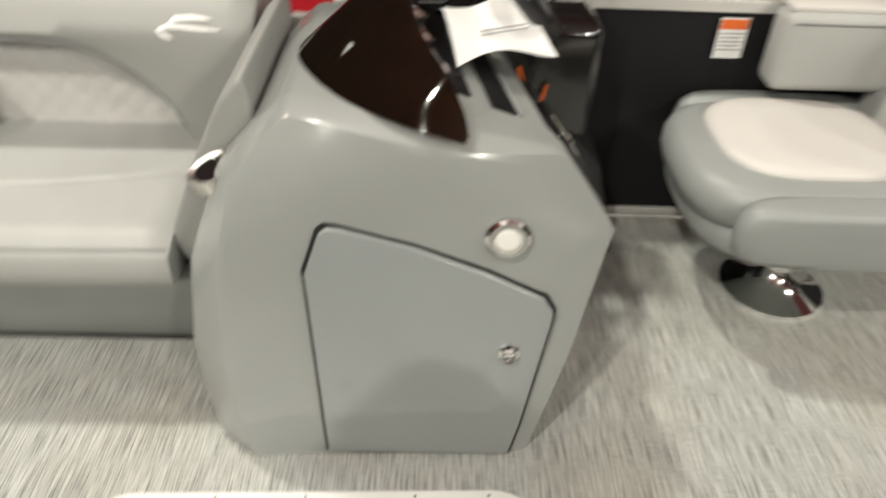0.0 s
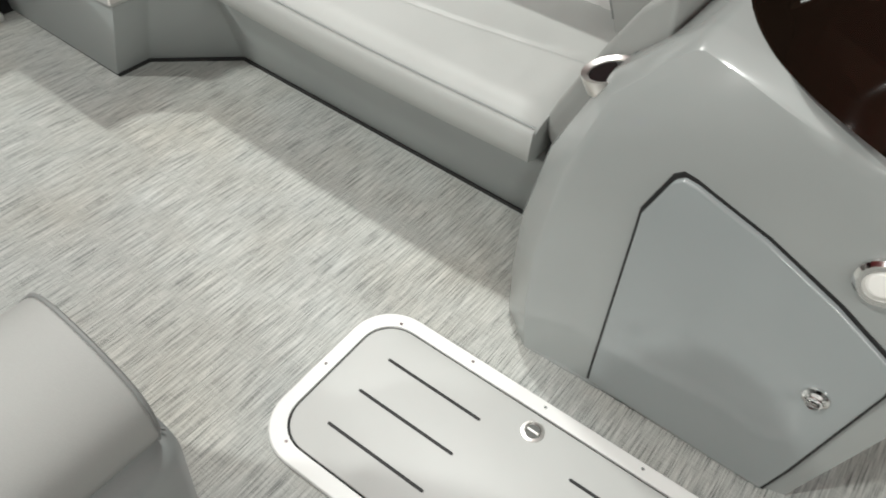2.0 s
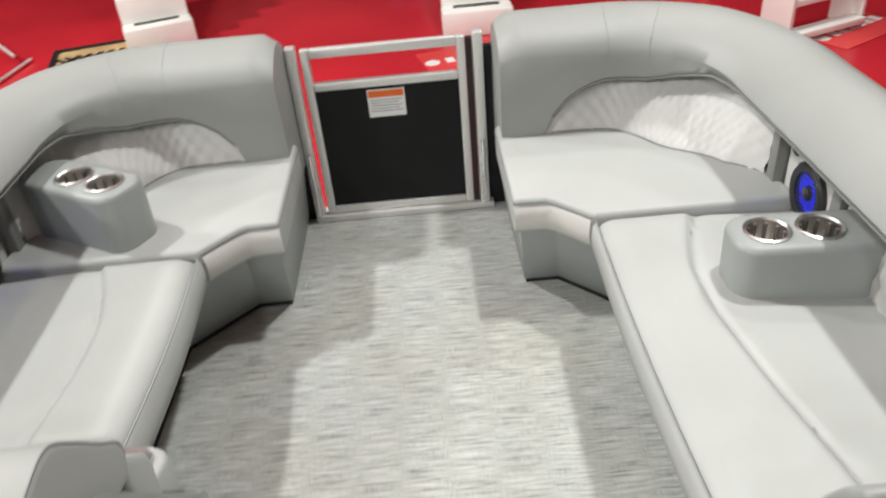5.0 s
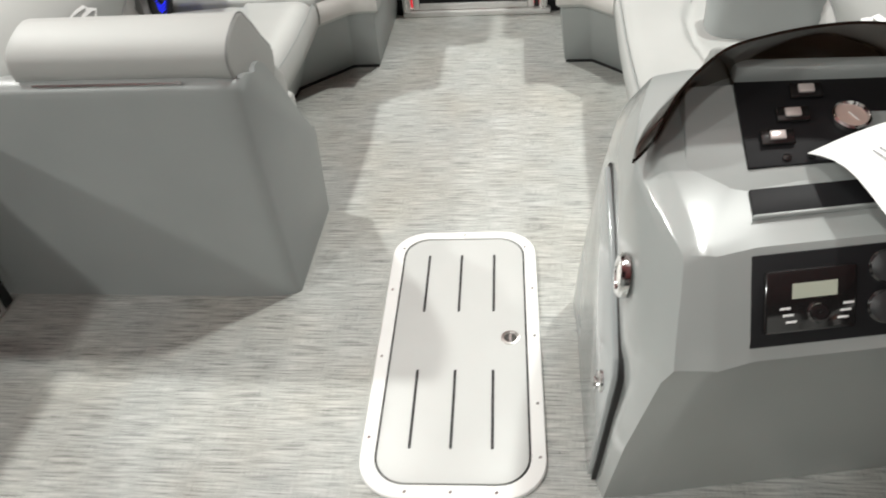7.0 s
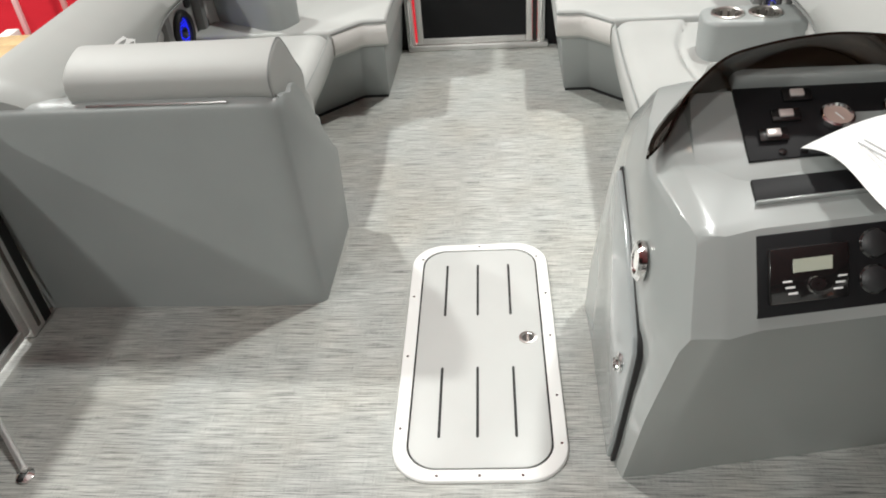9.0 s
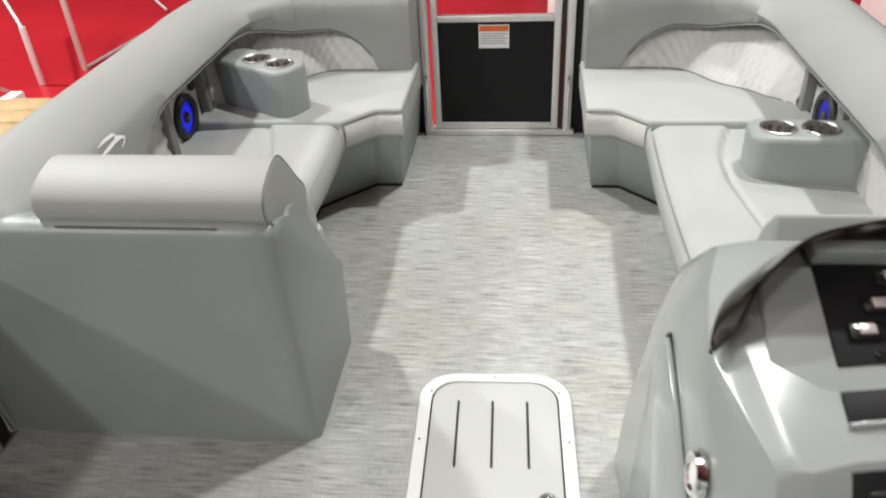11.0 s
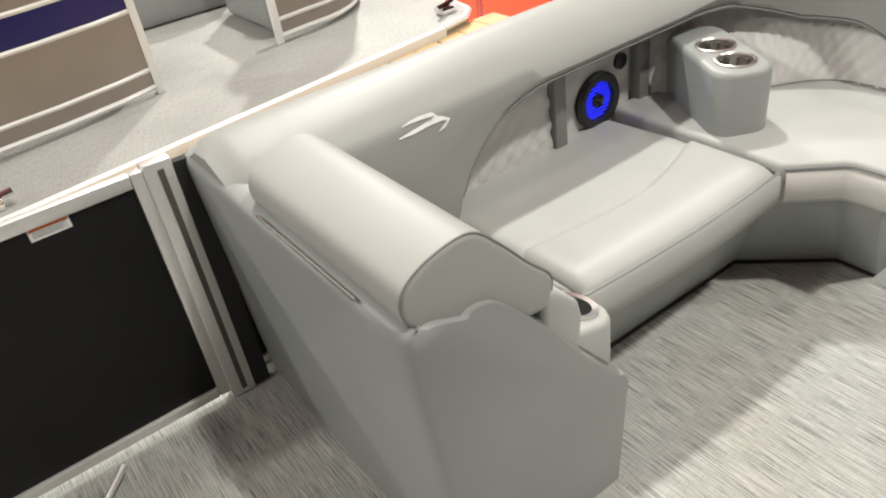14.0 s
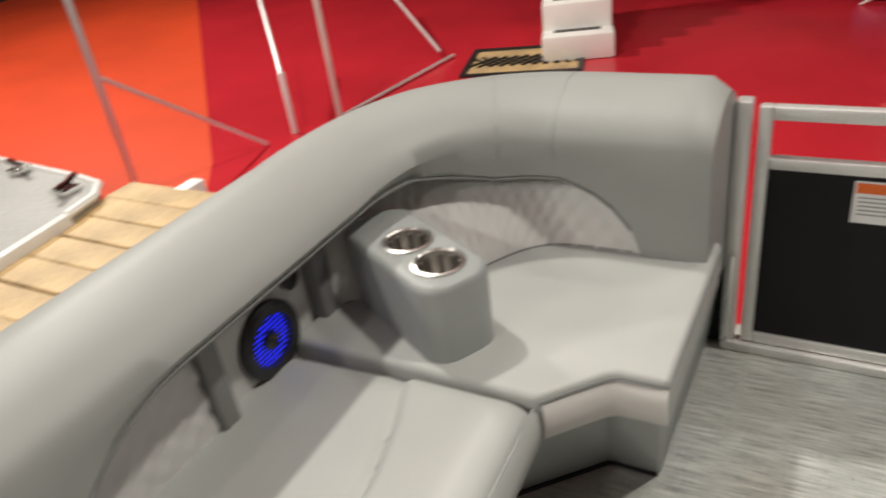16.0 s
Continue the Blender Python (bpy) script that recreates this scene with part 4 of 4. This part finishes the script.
pc = [Vector(q) for q in ((0, 0, 0), (0.20, 0.075, 0.004), (-0.03, 0.17, 0.052), (0.13, 0.25, 0.06))]
rows = []
for i in range(9):
    u = i / 8
    rows.append([tuple(pc[0].lerp(pc[1], u).lerp(pc[2].lerp(pc[3], u), v) + Vector((0, 0, 0.014 * math.sin(math.pi * u) * (1 - v) + 0.01 * math.sin(5 * u + 3 * v)))) for v in [j / 8 for j in range(9)]])
sh = loft(rows, closed=False, caps=False)
bmesh.ops.solidify(sh, geom=sh.faces[:], thickness=0.0012)
part("sheet", sh, PAPER, paper)
for v in (0.3, 0.36):
    a, b = pc[0].lerp(pc[1], 0.3).lerp(pc[2].lerp(pc[3], 0.3), v), pc[0].lerp(pc[1], 0.8).lerp(pc[2].lerp(pc[3], 0.8), v)
    part("text_bar", tube([a + Vector((0, 0, 0.018)), b + Vector((0, 0, 0.018))], 0.0018, 4), INK, paper)
throttle = thing("throttle_box", "black throttle control with lever beside the helm", "throttle control", at=(0.32, 1.88, 0.5))
part("housing", box(-0.12, 0.14, -0.06, 0.14, -0.1, 0.2, 0.03, 3), GLOSS_BLACK, throttle)
part("lever", tube([(0, 0, 0.18), (0.03, 0, 0.29), (0.06, -0.02, 0.32)], 0.016, 8), BLACK, throttle)
part("lever_tip", tube([(0.05, -0.08, 0.32), (0.065, 0.03, 0.325)], 0.018, 8), CHROME, throttle)
part("lanyard", tube([(-0.06, -0.066, 0.1), (-0.03, -0.08, 0.0), (0.0, -0.085, 0.02), (0.01, -0.075, 0.06)], 0.005, 6), ORANGE, throttle, "orange safety lanyard")
plinth = tagged(part("helm_side_box", side_slab([(0.15, 0.0), (0.6, 0.0), (0.52, 0.3), (0.42, 0.40), (0.15, 0.42)], 1.87, 2.03, 0.02), BLACK), "black side box between console and fence", "side box")

# ---- helm chair ----
chair = thing("helm_chair", "light grey vinyl swivel helm chair on chrome pedestal", "helm chair", at=(1.02, 1.74, 0))
part("base_plate", lathe([(0.14, 0.0), (0.14, 0.012), (0.09, 0.03), (0.05, 0.06), (0.04, 0.09)], (0, 0, 0)), CHROME, chair)
part("pedestal", lathe([(0.042, 0.06), (0.042, 0.24), (0.06, 0.25), (0.06, 0.29)], (0, 0, 0)), CHROME, chair)


def cushion(rx, ry, z0, z1, cx=0.0, cy=0.0, n=40, p=3.2):
    rings = []
    for k, (f, h) in enumerate(((0.0, 0.0), (0.86, 0.0), (0.97, 0.12), (1.0, 0.35), (1.0, 0.6), (0.96, 0.85), (0.86, 0.97), (0.6, 1.0), (0.0, 0.99))):
        ring = []
        for i in range(n):
            a = 2 * math.pi * i / n
            c, s = math.cos(a), math.sin(a)
            rr = (abs(c) ** p + abs(s) ** p) ** (-1 / p)
            ring.append((cx + max(f, 0.001) * rx * rr * c, cy + max(f, 0.001) * ry * rr * s, z0 + (z1 - z0) * h))
        rings.append(ring)
    return loft(rings)


part("seat_pan", cushion(0.28, 0.27, 0.27, 0.36, -0.06), VINYL_SHELL, chair, sharp=70)
part("seat", cushion(0.29, 0.26, 0.345, 0.462, -0.08), VINYL_SHELL, chair, "darker grey seat cushion border", 70)
part("seat_insert", cushion(0.225, 0.20, 0.44, 0.482, -0.05, 0.02), VINYL_LIGHT, chair, "pale cream seat insert", 70)
part("front_bolster", cushion(0.19, 0.045, 0.30, 0.40, 0.06, -0.265), VINYL, chair, "lighter half-round pad on the seat side", 70)
for y in (-0.27, 0.27):
    part("side_bolster", cushion(0.27, 0.05, 0.31, 0.455, -0.02, y, 24), VINYL_SHELL, chair, sharp=70)
bk = side_slab([(0.16, 0.36), (0.22, 0.34), (0.36, 0.40), (0.45, 0.80), (0.42, 0.90), (0.36, 0.92), (0.30, 0.86), (0.22, 0.55)], -0.26, 0.26, 0.045, 3)
part("backrest", bk, VINYL, chair, sharp=70)

# ---- aft lounge ----
coam = thing("side_coaming", "padded grey vinyl side coaming on the fence", "coaming", at=(0.93, 1.93, 0.5))
part("pad", box(0, 1.37, 0, 0.105, 0, 0.21, 0.03, 3), VINYL, coam)
part("piping", tube([(0.02, -0.001, 0.185), (1.35, -0.001, 0.185)], 0.003, 6), PIPING, coam)
part("cap", box(0.01, 1.36, 0.02, 0.11, 0.205, 0.222, 0.006), VINYL_LIGHT, coam, "pale top strip")
aft = thing("aft_lounge", "light grey vinyl stern bench", "boat sofa", at=(1.4, -0.1, 0))
part("base", box(-0.6, 0.8, -0.36, 0.46, 0.0, 0.3, 0.02), VINYL_SHELL, aft)
nose = [(0.82, -0.36), (0.82, 0.55)] + arc(-0.60, 0.41, 0.14, 90, 250, 8) + [(-0.45, 0.2), (-0.45, -0.36)]
part("seat", slab(nose, 0.30, 0.415, 0.03, 3), VINYL_LIGHT, aft, "pale seat cushion with a rounded nose")
part("arm", box(-0.74, -0.5, -0.36, 0.14, 0.0, 0.55, 0.07, 3), VINYL_SHELL, aft, "rounded grey arm shell")
part("backrest", box(-0.74, 0.82, -0.38, -0.2, 0.34, 0.68, 0.05, 3), VINYL, aft)
rod = tagged(part("gate_prop_rod", tube([(0.12, -0.44, 0.035), (0.285, -0.27, 0.012)], 0.009, 8), ALU), "thin aluminium gate prop lying on the deck", "rod")
foot = tagged(part("deck_socket", lathe([(0.022, 0.0), (0.022, 0.006), (0.012, 0.012), (0.001, 0.012)], (0.298, -0.262, 0)), CHROME), "small chrome deck fitting", "fitting")

# ---- dock and neighbouring boat ----
NZ = 0.1
dock = thing("dock", "pale yellow wooden plank walkway between the boats", "walkway", at=(-1.0, -1.3, 0.06))
n_planks = 26
plank_me = None
for i in range(n_planks):
    x = 1.6 - i * 0.165
    if x < -2.62 + 0.08:
        break
    if plank_me is None:
        pb = part("plank", box(-0.079, 0.079, -0.95, 0.70, -0.04, 0.0, 0.004, 1), WOOD, dock)
        plank_me = pb.data
    else:
        pb = new("plank", plank_me)
        pb.parent = dock
    pb.location = (x + 1.0, random.uniform(-0.02, 0.0), random.uniform(-0.004, 0.003))
    pb.rotation_euler = (0, 0, radians(random.uniform(-0.6, 0.6)))
part("beam", box(-1.6, 2.6, -0.6, -0.5, HALL_Z - 0.06, -0.042), WOOD, dock)
part("beam", box(-1.6, 2.6, 0.4, 0.5, HALL_Z - 0.06, -0.042), WOOD, dock)
tagged(part("power_box", box(-2.70, -2.58, -1.98, -1.9, HALL_Z, 0.065, 0.01), STEPWHITE), "small white box at the walkway end", "box")

nb = thing("pontoon_boat", "neighbouring pontoon boat with taupe fence and navy stripe", "pontoon boat", at=(-0.8, -3.2, NZ))
NINV = Matrix.Translation((0.8, 3.2, -NZ))


def npart(name, bm, material, label="", parent=None):
    ob = part(name, bm, material, parent or nb, label)
    if parent is None:
        ob.matrix_parent_inverse = NINV
    return ob


edge = [(3.0, -1.62), (0.1, -1.93), (-2.2, -2.20)] + [(-2.38, -2.24), (-2.47, -2.34), (-2.5, -2.5), (-2.66, -4.4), (3.0, -4.4)]
npart("deck", slab(edge, NZ - 0.06, NZ), mat("pale_deck_vinyl", (0.33, 0.327, 0.312), 0.5, grain=0.16, grain_scale=40, blotch=0.1, blotch_scale=2.5, stretch=(4, 0.6, 1)), "grey woven vinyl deck")
npart("deck_trim", prism([(x, y, NZ - 0.07) for x, y in ((3.0, -1.6), (0.1, -1.91), (-2.2, -2.18), (-2.2, -2.225), (0.1, -1.955), (3.0, -1.645))], [(x, y, NZ + 0.008) for x, y in ((3.0, -1.6), (0.1, -1.91), (-2.2, -2.18), (-2.2, -2.225), (0.1, -1.955), (3.0, -1.645))], 0.006), WHITE, "bright aluminium deck edge")
npart("deck_trim", tube([(-2.2, -2.2, NZ), (-2.37, -2.235, NZ), (-2.47, -2.33, NZ), (-2.5, -2.5, NZ), (-2.66, -4.4, NZ)], 0.02, 6), WHITE, "bright aluminium deck edge")
npart("hull", lathe([(0.02, -2.6), (0.3, -2.0), (0.31, 3.6), (0.02, 3.65)], (-0.1, -3.0, HALL_Z + 0.37), (1, 0, 0)), ALU, "aluminium pontoon tube")
npart("hull_stand", box(-0.5, 1.5, -3.2, -2.8, HALL_Z, NZ - 0.06), ALU_DARK)


def curved_fence(pts, name):
    """Fence with square rails, taupe skins and one navy band that follows plan points."""
    f = npart(name, tube([(x, y, NZ + 0.72) for x, y in pts], 0.018, 6), WHITE, "white top rail")
    for h, r in ((0.57, 0.013), (0.42, 0.013), (0.13, 0.013), (0.04, 0.016)):
        part("rail", tube([(x, y, NZ + h) for x, y in pts], r, 6), WHITE, f)
    for z0, z1, m in ((0.04, 0.13, TAUPE), (0.13, 0.42, TAUPE), (0.42, 0.57, NAVY), (0.57, 0.72, TAUPE)):
        sk = loft([[(x, y, NZ + z0) for x, y in pts], [(x, y, NZ + z1) for x, y in pts]], closed=False, caps=False)
        bmesh.ops.solidify(sk, geom=sk.faces[:], thickness=0.006)
        part("skin", sk, m, f)
    for x, y in (pts[0], pts[-1]):
        part("post", box(x - 0.02, x + 0.02, y - 0.02, y + 0.02, NZ, NZ + 0.735, 0.004), WHITE, f)


curved_fence([(-1.52, -2.83), (-1.75, -2.86)] + [(x, y) for x, y in arc(-1.77, -3.36, 0.5, 90, 180, 8)] + [(-2.29, -3.7), (-2.3, -4.2)], "bow_fence")
curved_fence([(-0.78, -2.72), (-0.6, -2.66), (-0.3, -2.60), (0.4, -2.53), (1.4, -2.42), (2.8, -2.28)], "side_fence")
seat = npart("seat", box(-2.08, -1.56, -3.7, -3.0, NZ, NZ + 0.42, 0.05, 3), VINYL_SHELL, "grey vinyl bench")
npart("seat_back", box(-2.04, -1.56, -3.2, -3.0, NZ + 0.42, NZ + 0.78, 0.06, 3), VINYL, "rounded grey backrest")
npart("seat", box(-1.7, -0.6, -4.35, -3.9, NZ, NZ + 0.36, 0.05, 3), VINYL_SHELL, "grey bench base")
npart("seat_cushion", box(-1.68, -0.62, -4.3, -3.93, NZ + 0.36, NZ + 0.46, 0.04, 3), STEPWHITE, "white bench cushion")
npart("seat_band", box(-1.55, -0.75, -3.94, -3.90, NZ + 0.30, NZ + 0.43, 0.012, 2), NAVY, "navy band on the bench front")
npart("seat_cushion", box(-2.06, -1.54, -3.66, -2.98, NZ + 0.40, NZ + 0.47, 0.03, 3), VINYL_LIGHT, "pale seat cushion")
npart("seat", box(-0.7, 1.4, -3.2, -2.8, NZ, NZ + 0.42, 0.05, 3), VINYL_SHELL, "grey vinyl bench")


def cleat(x, y, z, yaw):
    c = npart("cleat", tube([(x - 0.09 * math.cos(yaw), y - 0.09 * math.sin(yaw), z + 0.05), (x, y, z + 0.045), (x + 0.09 * math.cos(yaw), y + 0.09 * math.sin(yaw), z + 0.05)], 0.017, 8), CHROME, "chrome mooring cleat")
    part("foot", box(x - 0.045, x + 0.045, y - 0.035, y + 0.035, z, z + 0.036, 0.008), CHROME, c)


cleat(-2.36, -2.40, NZ, 0.4)
cleat(-2.47, -2.9, NZ, 1.4)
cleat(0.13, -2.05, NZ, 0.1)

# ---- show floor things ----


def rail_stand(label, posts, rails, r=0.022):
    root = thing("barrier_frame", label, "barrier", "barrier frames", (*posts[0][:2], HALL_Z))
    inv = Matrix.Translation(-Vector((*posts[0][:2], HALL_Z)))
    for x, y, h, m in posts:
        ob = part("post", box(x - r, x + r, y - r, y + r, HALL_Z, HALL_Z + h, 0.006), m, root)
        ob.matrix_parent_inverse = inv
    for a, b in rails:
        ob = part("rail", tube([a, b], 0.018, 8), ALU, root)
        ob.matrix_parent_inverse = inv


rail_stand("grey metal barrier frame with sloping rail", [(-3.83, -4.0, 1.6, ALU), (-5.3, -3.66, 0.55, WHITE)],
           [((-3.83, -4.0, 0.1), (-5.0, -3.73, HALL_Z + 0.02)), ((-5.3, -3.66, HALL_Z + 0.54), (-6.6, -4.9, 0.3))])
rail_stand("cream upright pole with a sloping rail", [(-5.68, -3.43, 1.9, CREAM)], [((-5.68, -3.43, HALL_Z + 0.02), (-7.5, -3.2, HALL_Z + 0.03)), ((-7.4, -3.3, HALL_Z + 0.1), (-8.6, -5.2, 0.3))])


def steps(x, y, yaw, w=0.7, n=6):
    root = thing("boarding_steps", "white moulded boarding steps with dark treads", "steps", "boarding steps", (x, y, HALL_Z))
    root.rotation_euler = (0, 0, radians(yaw))
    for i in range(n):
        part("step", box(-i * 0.27 - 0.27, -i * 0.27, -w / 2 + 0.01 * i, w / 2 - 0.01 * i, 0, 0.25 * (i + 1), 0.02), STEPWHITE, root)
        part("tread", box(-i * 0.27 - 0.24, -i * 0.27 - 0.15, -w / 2 + 0.12, w / 2 - 0.12, 0.25 * (i + 1), 0.25 * (i + 1) + 0.004), BLACK, root, "dark non-slip strip")


steps(-7.5, -1.8, 20)
steps(-7.0, 1.45, 0)
ladder = thing("step_ladder", "white open boarding ladder on the carpet", "ladder", at=(-6.1, 4.45, HALL_Z))
ladder.rotation_euler = (0, 0, radians(21))
for y in (-0.42, 0.42):
    part("side", box(-0.35, 0.0, y - 0.02, y + 0.02, 0, 1.2, 0.01), STEPWHITE, ladder)
for i in range(4):
    part("tread", box(-0.1 - 0.07 * i, 0.06 - 0.07 * i, -0.4, 0.4, 0.06 + 0.27 * i, 0.12 + 0.27 * i, 0.01), STEPWHITE, ladder)
for c, yaw in (((-6.43, 1.35), 14), ((-6.25, 4.75), 30)):
    mt = thing("floor_mat", "bright red mat with white lettering bars", "mat", "red mats", (*c, HALL_Z))
    mt.rotation_euler = (0, 0, radians(yaw))
    part("mat", box(-0.3, 0.3, -0.48, 0.48, 0.0, 0.012, 0.004), mat("mat_red", (0.65, 0.05, 0.05), 0.5, grain=0.08, blotch=0.05), mt)
    part("mark", lathe([(0.07, 0.012), (0.07, 0.014), (0.001, 0.014)], (0, -0.4, 0)), STICKER, mt)
    for k in range(6):
        part("letter_bar", box(-0.06, 0.06, -0.27 + 0.12 * k, -0.19 + 0.12 * k, 0.012, 0.0145), STICKER, mt)
grate = thing("floor_grate", "dark steel floor grate with diamond bars", "grate", at=(-7.45, -2.35, HALL_Z))
grate.rotation_euler = (0, 0, radians(15))
for a in (box(-0.45, 0.45, -0.6, -0.55, 0, 0.025), box(-0.45, 0.45, 0.55, 0.6, 0, 0.025), box(-0.45, -0.4, -0.55, 0.55, 0, 0.025), box(0.4, 0.45, -0.55, 0.55, 0, 0.025)):
    part("frame", a, BLACK, grate)
for i in range(-4, 5):
    for yaw in (40, -40):
        b = part("bar", box(-0.4, 0.4, -0.012, 0.012, 0.004, 0.02), BLACK, grate)
        b.matrix_basis = Matrix.Translation((0, i * 0.11, 0)) @ Matrix.Rotation(radians(yaw), 4, "Z") @ Matrix.Diagonal((0.5, 1, 1, 1))
part("tray", box(-0.4, 0.4, -0.55, 0.55, 0.001, 0.004), WOOD, grate)


def stool(x, y, yaw):
    root = thing("bar_stool", "black wooden bar stool with backrest", "bar stool", at=(x, y, HALL_Z))
    root.rotation_euler = (0, 0, radians(yaw))
    for sx in (-1, 1):
        for sy in (-1, 1):
            part("leg", tube([(0.24 * sx, 0.24 * sy, 0.0), (0.16 * sx, 0.16 * sy, 0.76)], 0.022, 6), BLACK, root)
    for z in (0.25, 0.45):
        k = 0.24 - 0.08 * z / 0.76
        for a, b in (((k, k), (k, -k)), ((k, -k), (-k, -k)), ((-k, -k), (-k, k)), ((-k, k), (k, k))):
            part("stretcher", tube([(*a, z), (*b, z)], 0.014, 6), BLACK, root)
    part("seat", cushion(0.21, 0.21, 0.75, 0.82), BLACK, root)
    for sy in (-1, 1):
        part("back_post", tube([(-0.17, 0.16 * sy, 0.78), (-0.22, 0.16 * sy, 1.2)], 0.018, 6), BLACK, root)
    part("back_slat", box(-0.235, -0.205, -0.17, 0.17, 1.05, 1.2, 0.01), BLACK, root)


stool(-3.5, 5.4, 60)
tb = thing("pub_table", "round black pub table on a disc base", "table", at=(-3.3, 5.95, HALL_Z))
part("base", lathe([(0.3, 0), (0.3, 0.012), (0.05, 0.04), (0.035, 0.08), (0.035, 1.0), (0.34, 1.01), (0.34, 1.04), (0.001, 1.04)], (0, 0, 0)), BLACK, tb)
hull = thing("display_boat", "dark display boat hull on a blue trailer", "boat", at=(-10.0, -0.4, HALL_Z))
part("hull", loft([[(x * 0.2 - 0.6 * k, (y - 0.0) * (1.0 + 0.12 * k), z) for x, y, z in ((0, -1.5, 0.25), (1, -0.9, 0.12), (1.5, 0.0, 0.1), (1, 0.7, 0.2), (0.0, 1.0, 0.4), (-1, 1.0, 0.9), (-1, -1.5, 0.9))] for k in range(4)]), DARK_HULL, hull)
part("trailer", box(0.1, 0.4, 0.9, 1.9, 0.05, 0.25, 0.04), TRAILER_BLUE, hull)
tri_stand = thing("tripod_stand", "white tripod display stand", "stand", at=(-9.4, 1.0, HALL_Z))
for a in (0.3, 2.4, 4.5):
    part("leg", tube([(0, 0, 0.28), (0.45 * math.cos(a), 0.45 * math.sin(a), 0.01)], 0.012, 6), STEPWHITE, tri_stand)
part("pole", tube([(0, 0, 0.2), (0, 0, 1.5)], 0.014, 6), STEPWHITE, tri_stand)
wb_ = thing("yellow_stand", "white tub on a yellow stand", "stand", at=(-8.2, 4.0, HALL_Z))
part("tub", lathe([(0.16, 0.25), (0.2, 0.6), (0.001, 0.6)], (0, 0, 0)), STEPWHITE, wb_)
for a in (0.5, 2.1, 3.6, 5.2):
    part("leg", tube([(0.16 * math.cos(a), 0.16 * math.sin(a), 0.3), (0.22 * math.cos(a), 0.22 * math.sin(a), 0.0)], 0.02, 6), YELLOW, wb_)
